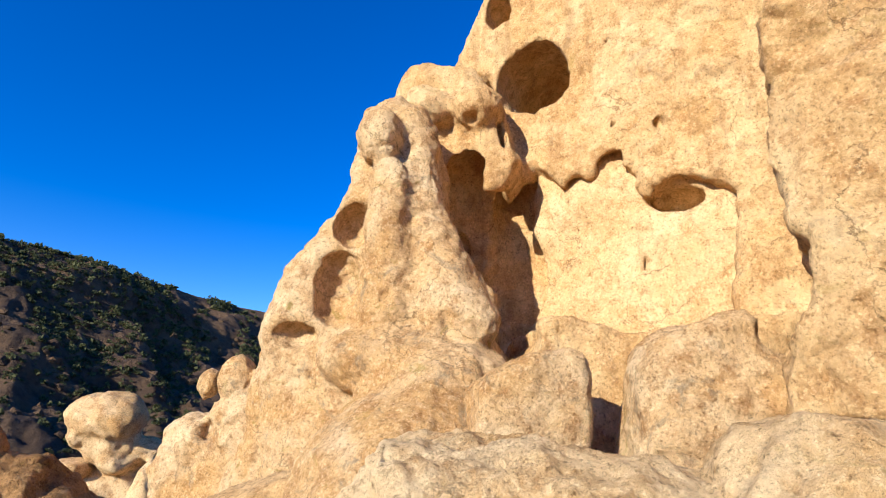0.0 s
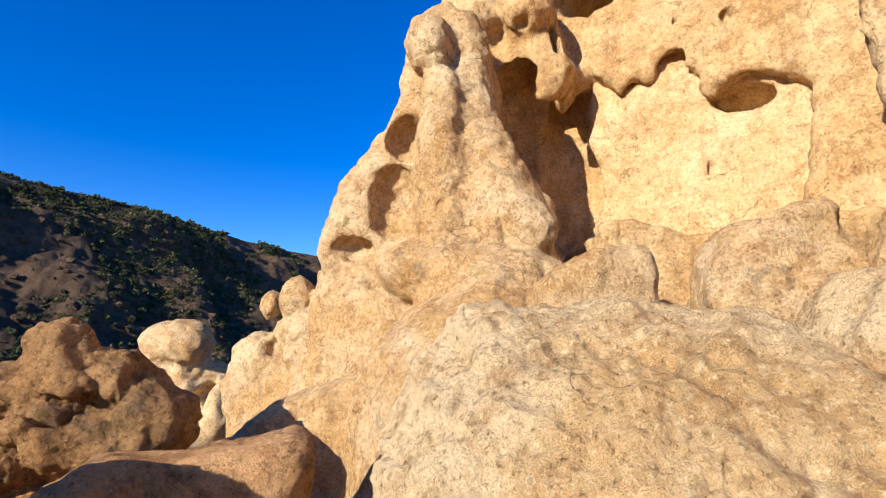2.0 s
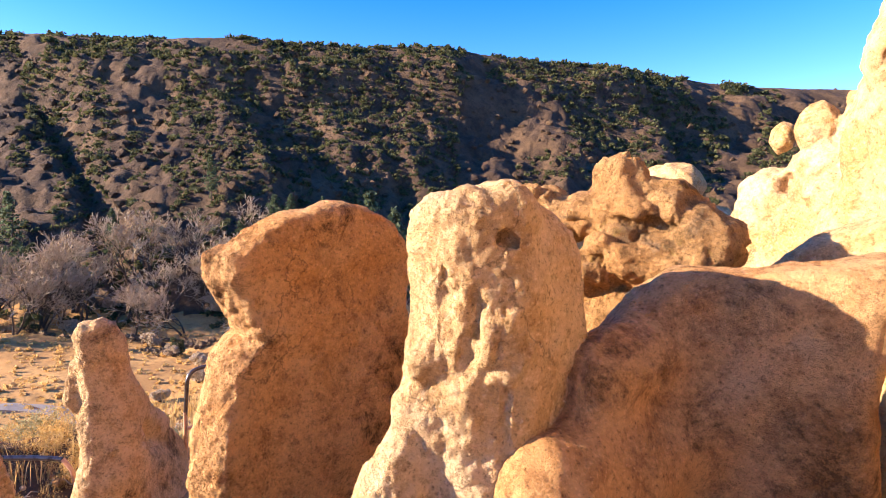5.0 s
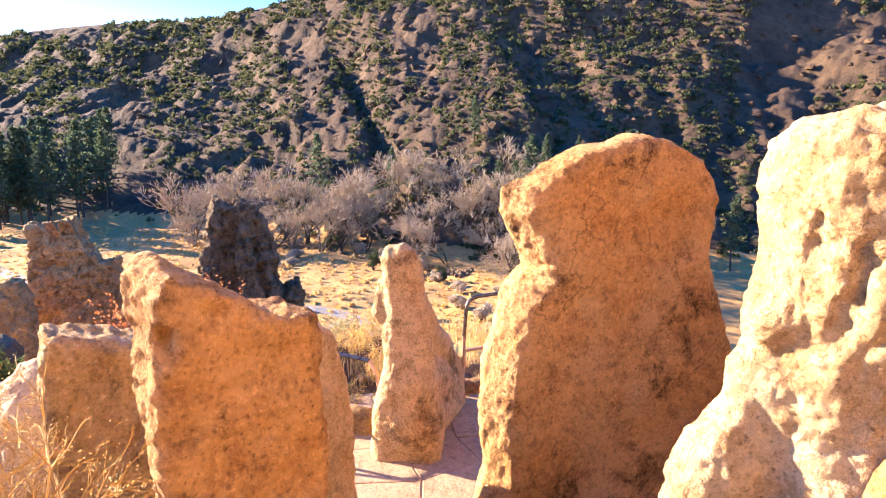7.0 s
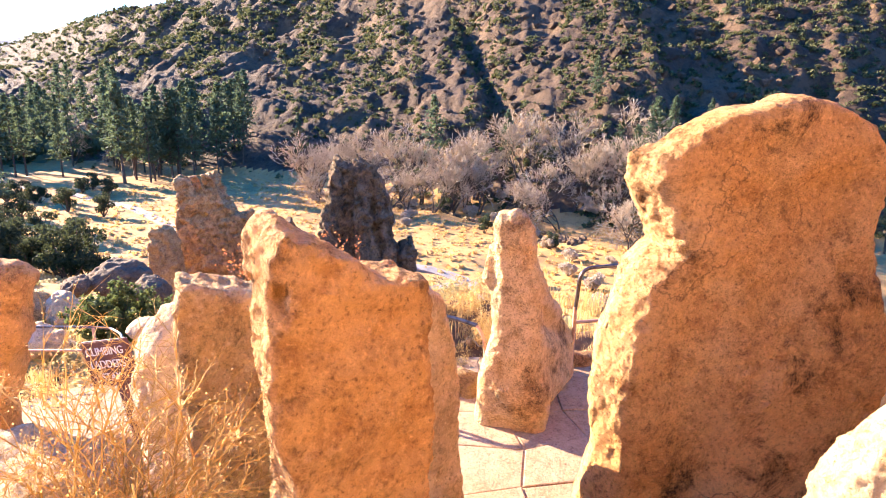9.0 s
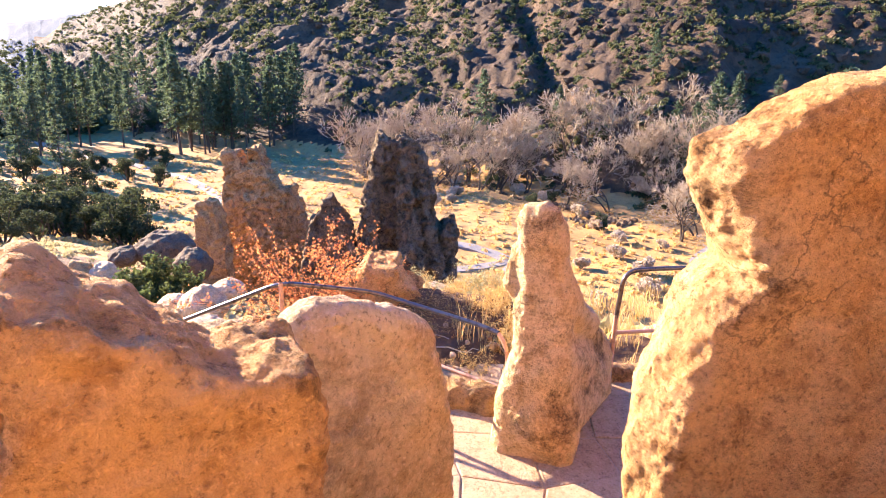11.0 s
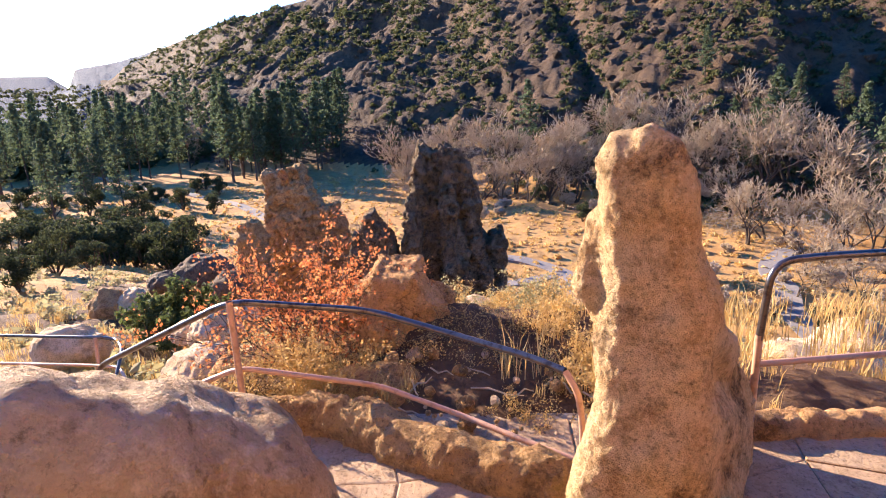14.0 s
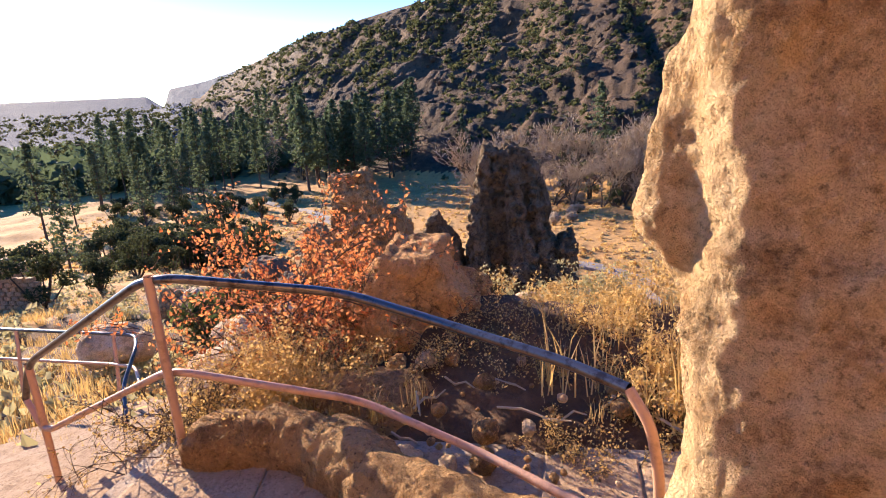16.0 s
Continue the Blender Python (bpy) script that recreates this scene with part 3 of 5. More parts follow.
# upper wall, overhanging the carved recess
r.fin((1.650, 5.100), (0.821, -0.571), [(-1.15, 5.77), (-1.14, 6.24), (-1.31, 6.79), (-1.46, 7.22), (-1.99, 7.5), (-1.64, 8.18), (-1.42, 8.85), (-0.32, 10.34), (1.56, 10.13), (3.64, 8.23), (2.49, 2.89), (0.67, 2.74), (0.96, 5.23), (0.85, 5.35), (0.67, 5.32), (0.44, 5.43), (0.23, 5.34), (0.14, 5.58), (-0.03, 5.78), (-0.24, 5.74), (-0.4, 5.52), (-0.52, 5.5), (-0.66, 5.66), (-0.8, 5.8), (-0.88, 5.9)], 2.5, 0.0, 0.12, 0.1)
# ridge behind the fin and the shaded recess
r.fin((0.350, 5.600), (0.949, -0.316), [(-1.09, 3.57), (-1.02, 5.82), (-1.03, 6.59), (-0.88, 6.9), (-0.66, 7.12), (-0.39, 7.07), (0.01, 6.93), (0.26, 6.59), (0.41, 6.1), (0.5, 5.82), (0.3, 5.45), (0.16, 4.9), (0.1, 4.2), (0.1, 3.57)], 1.2, 0.35, 0.18, 0.12)
r.fin((0.300, 6.350), (0.949, -0.316), [(-1.0, 3.2), (-1.0, 6.6), (1.1, 6.6), (1.1, 3.2)], 0.8, 0.0, 0.2, 0.3)
r.ball((-0.21, 5.30, 6.44), (0.24, 0.25, 0.24), 0.1)
r.ball((0.27, 5.25, 6.42), (0.27, 0.25, 0.26), 0.1)
r.limb((0.42, 5.65, 4.56), (0.30, 5.60, 5.76), 0.46, 0.34, 0.1, cut=True)
CLEFT = ((0.71, 5.95, 4.57), (0.79, 5.95, 5.79))
r.limb(*CLEFT, 0.34, 0.2, 0.06, cut=True)
# ledge and lower wall
r.fin((1.100, 4.300), (0.995, -0.102), [(-0.64, 1.75), (-0.59, 3.92), (-0.53, 4.05), (-0.18, 4.1), (0.31, 3.98), (1.04, 4.09), (1.84, 4.25), (1.74, 1.88)], 1.9, 0.0, 0.06, 0.08)
# cave and pockets
CAVE = np.array((0.98, 5.70, 7.03))
r.limb(CAVE, CAVE + (0.9, 1.3, 0.1), 0.44, 0.5, 0.05, cut=True)
r.ball((0.62, 5.90, 8.12), (0.16, 0.5, 0.25), 0.05, cut=True, yaw=-30)
r.ball((2.17, 4.95, 5.36), (0.27, 0.42, 0.15), 0.05, cut=True, yaw=-30)
r.ball((1.39, 5.50, 5.58), (0.14, 0.3, 0.15), 0.06, cut=True, yaw=-30)
r.ball((1.69, 5.35, 5.81), (0.16, 0.26, 0.12), 0.06, cut=True, yaw=-30)
r.ball((1.67, 5.06, 6.22), (0.03, 0.2, 0.04), 0.02, cut=True)
r.ball((1.99, 4.82, 6.06), (0.045, 0.2, 0.055), 0.02, cut=True)
r.ball((1.67, 5.15, 7.16), (0.02, 0.1, 0.02), 0.02, cut=True)
r.ball((0.24, 5.05, 6.21), (0.1, 0.14, 0.07), 0.05, cut=True)
r.ball((0.02, 5.10, 6.04), (0.04, 0.1, 0.1), 0.04, cut=True)
r.ball((0.20, 5.90, 5.10), (0.13, 0.3, 0.25), 0.05, cut=True)
r.ball((0.59, 5.20, 6.17), (0.04, 0.3, 0.2), 0.05, cut=True)
r.ball((0.52, 4.60, 3.95), (0.2, 0.6, 0.2), 0.08, cut=True)
thing("cliff", r.mesh("cliff", 0.03, (0.04, 0.6), (0.02, 0.12), 0.05, 59, 0.012, floor=1.5), TUFF_CLIFF,
      "tall sunlit tuff cliff with a dark cave opening and carved pockets", "cliff")

# rubbed wall inside the carved recess
r = Solid()
r.fin((1.420, 5.460), (0.821, -0.571), [(-0.73, 2.57), (-0.66, 4.85), (-0.53, 5.91), (-0.42, 7.0), (3.09, 5.74), (2.53, 2.85)], 0.9, 0.0, 0.1, 0.12)
r.limb(*CLEFT, 0.34, 0.2, 0.06, cut=True)
r.limb(CAVE, CAVE + (0.9, 1.3, 0.1), 0.5, 0.55, 0.05, cut=True)
r.ball((1.86, 5.18, 4.75), (0.03, 0.1, 0.09), 0.03, cut=True)
r.ball((1.42, 5.48, 4.75), (0.03, 0.08, 0.04), 0.03, cut=True)
r.ball((2.17, 5.1, 5.33), (0.27, 0.32, 0.14), 0.05, cut=True, yaw=-30)
thing("carved_wall", r.mesh("carved_wall", 0.032, (0.035, 0.6), (0.016, 0.12), 0.05, 59, 0.01, floor=1.5), TUFF_PLASTER,
      "smooth pale rubbed wall of tuff under a wavy brow", "rock wall")

# slab leaning before the ledge
r = plate((0.800, 3.500), (0.988, 0.151), [(-0.61, 2.86), (-0.58, 3.51), (-0.48, 3.59), (-0.28, 3.68), (-0.03, 3.74), (0.07, 3.7), (0.12, 3.58), (0.09, 3.28), (0.05, 2.94), (0.01, 2.31)], [(-0.3, 2.0)], 0.5, 0.02, 0.08)
r.ball((0.60, 3.40, 3.32), (0.07, 0.06, 0.02), 0.03, cut=True)
thing("rock_slab", r.mesh("rock_slab", 0.025, (0.02, 0.4), (0.012, 0.1), 0.02, 61), TUFF_FIN, "upright tuff slab with a dark weathered top", "rock slab")

# boulder with lichen, merging into the wall
r = plate((1.400, 3.250), (0.995, -0.100), [(-0.41, 2.38), (-0.35, 2.97), (-0.28, 3.61), (-0.2, 3.77), (0.04, 3.92), (0.22, 3.98), (0.36, 3.98), (0.43, 3.9), (0.44, 3.77), (0.64, 3.62), (1.07, 3.62), (0.82, 2.43)], [], 0.8, 0.0, 0.16)
r.limb((1.13, 3.20, 3.32), (1.36, 3.18, 3.53), 0.03, 0.035, 0.04, cut=True)
r.ball((1.22, 3.20, 3.03), (0.12, 0.12, 0.2), 0.03, cut=True)
thing("boulder", r.mesh("boulder", 0.022, (0.04, 0.35), (0.014, 0.1), 0.03, 67, 0.014), TUFF_FIN, "rounded tuff boulder with grey and yellow lichen", "boulder")

# right flank of the cliff
r = Solid().fin((1.750, 2.750), (0.783, -0.622), [(-0.43, 2.24), (-0.17, 3.45), (-0.12, 3.71), (-0.0, 3.97), (0.03, 4.16), (-0.05, 4.28), (-0.07, 4.5), (-0.09, 4.7), (-0.04, 5.13), (0.09, 5.98), (0.25, 7.74), (1.94, 5.94), (1.09, 2.6)], 1.9, 0.0, 0.05, lean=0.0)
r.limb((1.62, 2.63, 4.21), (2.00, 2.45, 4.31), 0.012, 0.012, 0.02, cut=True)
r.ball((1.83, 2.69, 3.34), (0.1, 0.06, 0.03), 0.03, cut=True)
thing("cliff_flank", r.mesh("cliff_flank", 0.028, (0.05, 0.5), (0.022, 0.12), 0.04, 71, 0.035, floor=1.5), TUFF_CLIFF,
      "bulging flank of the tuff cliff with flaking crust and cracks", "cliff")


# the cliff going on past the head of the stairs
r = Solid().fin((1.750, 2.750), (0.783, -0.622), [(1.0, -1.2), (1.2, 6.6), (2.2, 9.6), (5.0, 12.5), (10.0, 14.0), (17.0, 13.0), (18.0, -1.2)], 3.0, -0.25, 0.5)
r.ball((6.5, 0.2, 2.0), (2.2, 1.0, 2.6), 0.6, yaw=-38).ball((10.5, -3.2, 5.0), (3.0, 1.2, 3.5), 0.8, yaw=-38).ball((8.6, -0.9, 9.0), (1.0, 0.9, 0.7), 0.2, cut=True)
thing("backdrop", r.mesh("backdrop", 0.16, (0.25, 2.0), (0.08, 0.5), 0.2, 73, 0.08), TUFF_CLIFF, "long sunlit tuff cliff behind the stairs", "cliff", kind="structure")

# bedrock that carries the stairs and the standing rocks
r = Solid().fin((-0.5, 1.0), (1.0, 0.0), [(-2.7, -1.3), (-2.5, 0.5), (-1.2, 0.95), (0.5, 1.25), (3.4, 1.5), (4.2, -1.3)], 5.5, -0.02, 0.15)
r.fin((-0.5, -0.5), (1.0, 0.0), [(-3.2, -1.3), (-3.0, 0.6), (-2.5, 1.18), (-1.5, 1.34), (1.0, 1.42), (4.5, 1.5), (6.0, -1.3)], -0.02, 3.2, 0.2)
thing("bedrock", r.mesh("bedrock", 0.07, (0.06, 0.6), (0.025, 0.2), 0.05, 75), TUFF_PALE, "rough pale tuff bedrock beside the steps", "bedrock", kind="structure")


# ---- canyon: one sheet of ground out to the far mesas ----
def smooth_interp(az, xs, ys):
    return sum(np.interp(az + o, xs, ys) * wgt for o, wgt in ((-6, 1), (-3, 2), (0, 3), (3, 2), (6, 1))) / 9


def canyon(x, y, detail=True):
    """Height of the ground, how far up the far slope (0 to 1), and the distance."""
    az, rr = np.degrees(np.arctan2(x, y)), np.hypot(x, y)
    rim = smooth_interp(az, [-180, -150, -130, -122, -119, -115, -107, -99, -85, -68, -60, -48, -39, -28, -17, 0, 60],
                        [1500, 1500, 1500, 1350, 850, 650, 505, 440, 323, 280, 277, 276, 299, 343, 419, 520, 900])
    toe = smooth_interp(az, [-180, -125, -108, -100, -85, -72, -60, -30, 0, 60], [330, 240, 190, 168, 130, 108, 108, 140, 200, 300])
    fall = smooth_interp(az, [-180, -130, -118, -100, -60, 0, 180], [0.1, 0.17, 0.22, 0.42, 0.45, 0.3, 0.2])
    drop = smooth_interp(az, [-180, -112, -88, 180], [1.2, 1.2, 0.0, 0.0])
    near = np.maximum(-0.35 - drop - fall * np.maximum(rr - 8.5, 0), -19 - np.maximum(0, (az + 70)) * 0.04)
    s = np.clip((rr - toe) / (rim - toe), 0, 1)
    top = 78.0 + 1.0 * np.sin(az * 0.35)
    hill = -19 + (top + 19) * (0.9 * s + 0.1 * np.clip((s - 0.7) / 0.12, 0, 1))
    z = np.where(rr > toe, hill, near)
    z = np.where((rr > rim), top - (rr - rim) * 0.02, z)
    if detail:
        p = np.stack([x, y, z * 0.5], 1)
        up = np.clip(s * 6, 0, 1) * np.clip((1 - s) * 14, 0.12, 1)
        gully = np.abs(fbm(np.stack([az + s * 9, s * 5, s * 0], 1), 14.0, 4, 70))
        z = z + up * (-12 * np.clip(0.45 - gully, 0, 1) + 1.0 + 4.0 * fbm(p + np.stack([y * 0, y * 0, x * 0.3], 1), 26, 5, 80, 0.55) * np.clip((1 - s) * 8, 0.12, 1) + 1.3 * fbm(p, 6, 3, 85, 0.6))
        z = z + (1 - np.clip(s * 6, 0, 1)) * np.clip((rr - 12) / 30, 0, 1) * 0.5 * fbm(p, 9, 3, 90)
        z = z + np.clip((rr - 8) / 6, 0, 1) * np.clip((40 - rr) / 20, 0, 1) * 0.35 * fbm(p, 2.5, 4, 91)
    return z, s, rr, az


def ground_height(x, y):
    return canyon(np.array([x], float), np.array([y], float))[0][0]


def earth(name, one, two, three, bump, scale=1.0):
    m, t, b = material(name, 0.95)
    c = mix(t, one, two, ramp(t, grain(t, 0.12 * scale, 8, 0.7), 0.42, 0.6))
    c = mix(t, c, three, times(t, ramp(t, grain(t, 0.9 * scale, 8, 0.75), 0.5, 0.68), 0.8))
    t.links.new(c, b.inputs["Base Color"])
    bumps(t, b, [(grain(t, 0.6 * scale, 9, 0.75), 0.9, bump), (grain(t, 4 * scale, 6, 0.7), 0.7, bump * 0.2)])
    return m


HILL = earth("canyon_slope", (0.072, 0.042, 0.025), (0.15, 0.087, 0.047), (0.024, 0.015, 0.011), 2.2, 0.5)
MEADOW = earth("dry_meadow", (0.4, 0.2, 0.066), (0.5, 0.275, 0.095), (0.24, 0.12, 0.045), 0.25, 1.0)
DIRT = earth("red_dirt", (0.13, 0.064, 0.033), (0.2, 0.105, 0.052), (0.06, 0.03, 0.017), 0.08, 8.0)
# far forested land, with the blue haze of distance put into its colour
HAZED_FAR = earth("hazed_far_land", (0.03, 0.05, 0.09), (0.036, 0.06, 0.1), (0.024, 0.042, 0.075), 5.0, 0.1)

azs = np.concatenate([np.linspace(-180, -142, 20)[:-1], np.linspace(-142, -8, 700), np.linspace(-8, 180, 50)[1:]])
rs = np.concatenate([[0.01], np.geomspace(7, 60, 110), np.linspace(62, 100, 24), np.linspace(102, 520, 230), np.geomspace(530, 2500, 50), [3500, 4800]])
A, Rr = np.meshgrid(np.radians(azs), rs, indexing="ij")
gx, gy = (np.sin(A) * Rr).ravel(), (np.cos(A) * Rr).ravel()
gz, gs, gr, ga = canyon(gx, gy)
gz = np.where(gr < 8.6, -1.0, gz)
far = np.clip((gr - 1700) / 800, 0, 1) * (ga < -100)
west = np.clip((-124.5 - ga) / 2.0, 0, 1) * np.clip((gr - 250) / 100, 0, 1)
gz = gz * (1 - west) + (-19 + far * 140) * west
na, nr = len(azs), len(rs)
ii, jj = np.meshgrid(np.arange(na - 1), np.arange(nr - 1), indexing="ij")
b0 = (ii * nr + jj).ravel()
gf = np.stack([b0, b0 + nr, b0 + nr + 1, b0 + 1], 1)
ground_mesh = raw_mesh("ground", np.stack([gx, gy, gz], 1), gf)
for m in (MEADOW, HILL, DIRT, HAZED_FAR):
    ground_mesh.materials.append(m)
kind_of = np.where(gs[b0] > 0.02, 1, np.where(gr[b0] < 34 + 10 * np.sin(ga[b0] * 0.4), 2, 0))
# haze-blue colour for the far mesas and the distant canyon floor
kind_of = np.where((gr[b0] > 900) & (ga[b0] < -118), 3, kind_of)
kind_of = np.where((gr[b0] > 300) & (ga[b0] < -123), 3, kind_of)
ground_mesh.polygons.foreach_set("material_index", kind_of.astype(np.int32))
ground_ob = tagged(new("ground", ground_mesh), kind="structure")


# ---- paths in the valley ----
def ribbon(name, pts, width, lift, mat, label):
    pts = [Vector(p) for p in pts]
    fine = []
    for i in range(len(pts) - 1):
        p0, p1, p2, p3 = pts[max(i - 1, 0)], pts[i], pts[i + 1], pts[min(i + 2, len(pts) - 1)]
        for k in range(6):
            u = k / 6
            fine.append(0.5 * ((2 * p1) + (p2 - p0) * u + (2 * p0 - 5 * p1 + 4 * p2 - p3) * u * u + (3 * p1 - p0 - 3 * p2 + p3) * u ** 3))
    fine.append(pts[-1])
    v, f = [], []
    for i, p in enumerate(fine):
        d = (fine[min(i + 1, len(fine) - 1)] - fine[max(i - 1, 0)]).normalized()
        side = Vector((-d.y, d.x)) * width / 2
        zc = max(ground_height(p.x + o * side.x, p.y + o * side.y) for o in (-1, -0.5, 0, 0.5, 1))
        for q in (p + side, p - side):
            v.append((q.x, q.y, zc + lift))
        for q in (p + side, p - side):
            v.append((q.x, q.y, zc - 0.6))
        if i:
            a, b = 4 * (i - 1), 4 * i
            f += [(a, a + 1, b + 1, b), (a + 2, a, b, b + 2), (a + 1, a + 3, b + 3, b + 1)]
    return thing(name, raw_mesh(name, v, f, False), mat, label, "path", kind="structure")


PATH_STONE = earth("path_concrete", (0.24, 0.2, 0.17), (0.29, 0.245, 0.21), (0.19, 0.16, 0.135), 0.02, 20)
ribbon("path_1", [(-40, 32), (-50, 29), (-57, 30), (-63.5, 32.6), (-71, 34.5), (-80, 42)], 2.4, 0.06, PATH_STONE, "grey paved path bending through the valley")
ribbon("path_2", [(-47, 18), (-56, 14), (-66, 10), (-71, 10.5), (-77, 4), (-80, -12), (-92, -30), (-110, -41), (-124, -52), (-137, -66), (-160, -98), (-200, -140)], 2.2, 0.06, PATH_STONE, "grey paved path crossing the dry meadow")
ribbon("path_3", [(-71, 9.5), (-67, 4), (-64, -4), (-62, -14)], 1.8, 0.08, PATH_STONE, "paved side path below the rock spires")


# ---- plants ----
def leaf_material(name, one, two, rough=0.8):
    m, t, b = material(name, rough)
    info = t.nodes.new("ShaderNodeNewGeometry")
    c = mix(t, one, two, info.outputs["Random Per Island"])
    t.links.new(c, b.inputs["Base Color"])
    glow = t.nodes.new("ShaderNodeBsdfTranslucent")
    t.links.new(c, glow.inputs[0])
    both = t.nodes.new("ShaderNodeMixShader")
    both.inputs[0].default_value = 0.4
    t.links.new(b.outputs[0], both.inputs[1])
    t.links.new(glow.outputs[0], both.inputs[2])
    t.links.new(both.outputs[0], t.nodes["Material Output"].inputs[0])
    return m


NEEDLES = leaf_material("pine_needles", (0.06, 0.085, 0.045), (0.12, 0.15, 0.075))
JUNIPER = leaf_material("juniper_leaves", (0.03, 0.04, 0.018), (0.085, 0.095, 0.04))
BRIGHT = leaf_material("bright_juniper_leaves", (0.06, 0.08, 0.025), (0.16, 0.18, 0.06))
SCRUB = leaf_material("scrub_leaves", (0.04, 0.048, 0.02), (0.13, 0.125, 0.05))
SAGE = leaf_material("sage_leaves", (0.3, 0.26, 0.13), (0.5, 0.42, 0.22))
RED_LEAF = leaf_material("red_leaves", (0.55, 0.15, 0.05), (0.75, 0.33, 0.13))
STRAW = leaf_material("dry_grass", (0.5, 0.3, 0.1), (0.68, 0.46, 0.19))
PALE_TWIG = leaf_material("pale_twigs", (0.38, 0.285, 0.19), (0.58, 0.46, 0.33))
BARK = tuff("bark", (0.12, 0.085, 0.06), (0.09, 0.06, 0.04), (0.05, 0.035, 0.025), rough_bump=1.5)
TWIG = tuff("brown_twigs", (0.2, 0.13, 0.08), (0.15, 0.09, 0.05), (0.08, 0.05, 0.03))


def tubes(paths, sides=3):
    """Tapered tubes along paths of (points, radii)."""
    v, f = [], []
    for pts, rad in paths:
        base = len(v)
        for i, p in enumerate(pts):
            d = Vector(pts[min(i + 1, len(pts) - 1)]) - Vector(pts[max(i - 1, 0)])
            q = d.to_track_quat("Z", "Y")
            for k in range(sides):
                a = 2 * math.pi * k / sides
                v.append(Vector(p) + q @ Vector((math.cos(a) * rad[i], math.sin(a) * rad[i], 0)))
            if i:
                for k in range(sides):
                    a0, a1 = base + (i - 1) * sides + k, base + (i - 1) * sides + (k + 1) % sides
                    f.append((a0, a1, a1 + sides, a0 + sides))
    return [tuple(p) for p in v], f


def leaves(centres, size, rng, stretch=1.0, up=0.0):
    """One small folded leaf or clump for each centre."""
    c = np.asarray(centres, float)
    n = len(c)
    a = rng.normal(size=(n, 3))
    a[:, 2] = a[:, 2] * (1 - up) + up * 2
    a /= np.linalg.norm(a, axis=1)[:, None]
    b = np.cross(a, rng.normal(size=(n, 3)))
    b /= np.linalg.norm(b, axis=1)[:, None]
    s = size * rng.uniform(0.6, 1.3, (n, 1))
    nrm = np.cross(a, b)
    v = np.stack([c - a * s * stretch, c + b * s * 0.6 + nrm * s * 0.2, c + a * s * stretch, c - b * s * 0.6 + nrm * s * 0.2], 1).reshape(-1, 3)
    k = np.arange(n)[:, None] * 4
    return v, np.concatenate([k, k + 1, k + 2, k + 3], 1)


def tree_thing(name, label, category, group=""):
    e = new(name)
    return tagged(e, label, category, group)


def pine(seed, height, label):
    rng = np.random.default_rng(seed)
    e = tree_thing("pine_tree", label, "tree", "pines in the canyon")
    bend = rng.normal(0, 0.02, 2)
    trunk = [((bend[0] * h * height, bend[1] * h * height, h * height - 0.5), 0.32 * (1 - h * 0.92)) for h in np.linspace(0, 1, 7)]
    paths, cs = [([p for p, q in trunk], [q for p, q in trunk])], []
    low = rng.uniform(0.16, 0.3)
    for h in np.linspace(low, 0.98, 26):
        reach = height * 0.2 * (1 - h) ** 0.7 * (0.6 + 0.5 * min(1, (h - low) * 6 + 0.3)) + 0.3
        for k in range(6):
            a = rng.uniform(0, 6.28)
            r_ = reach * rng.uniform(0.55, 1.15)
            z0 = h * height + rng.normal(0, 0.2)
            tip = (math.cos(a) * r_, math.sin(a) * r_, z0 + r_ * rng.uniform(-0.15, 0.22))
            if k < 2:
                paths.append(([(0, 0, z0), tip], [0.06, 0.02]))
            for u in np.linspace(0.35, 1, 5):
                cs.append(np.array(tip) * (u, u, 0) + (0, 0, z0 + (tip[2] - z0) * u) + rng.normal(0, 0.22, 3) * (1, 1, 0.6))
    part("trunk", raw_mesh("trunk", *tubes(paths, 5)), BARK, e)
    part("crown", raw_mesh("crown", *leaves(cs, 0.5, rng, 1.0), False), NEEDLES, e)
    return e


def bare_tree(seed, height, label, twig_mat):
    rng = np.random.default_rng(seed)
    e = tree_thing("bare_cottonwood_tree", label, "tree", "bare trees along the creek")
    limbs, twigs = [], []

    def grow(p, d, length, rad, depth):
        pts, rr_ = [p], [rad]
        for i in range(3):
            d = (d + Vector(rng.normal(0, 0.16, 3)) + Vector((0, 0, 0.05))).normalized()
            p = p + d * length / 3
            pts.append(p)
            rr_.append(rad * (1 - 0.2 * (i + 1)))
        (limbs if depth < 3 else twigs).append(([tuple(q) for q in pts], rr_))
        if depth < 6:
            for _ in range(3 if depth in (0, 1, 4) else 2 + (rng.random() < 0.4)):
                axis = Vector(rng.normal(0, 1, 3)).cross(d).normalized()
                nd = (Matrix.Rotation(rng.uniform(0.3, 0.75), 3, axis) @ d).normalized()
                grow(pts[-1] if rng.random() < 0.6 else pts[-2], nd, length * rng.uniform(0.62, 0.82), rad * 0.5, depth + 1)
    for k in range(2):
        grow(Vector((rng.normal(0, 0.3), rng.normal(0, 0.3), -0.5)), Vector((rng.normal(0, 0.25), rng.normal(0, 0.25), 1)).normalized(), height * 0.27, height * 0.018, 0)
    twigs = [(a, [max(q, 0.036) for q in b]) for a, b in twigs]
    part("trunk", raw_mesh("trunk", *tubes(limbs, 5)), BARK, e)
    part("crown", raw_mesh("crown", *tubes(twigs, 3), False), twig_mat, e)
    return e


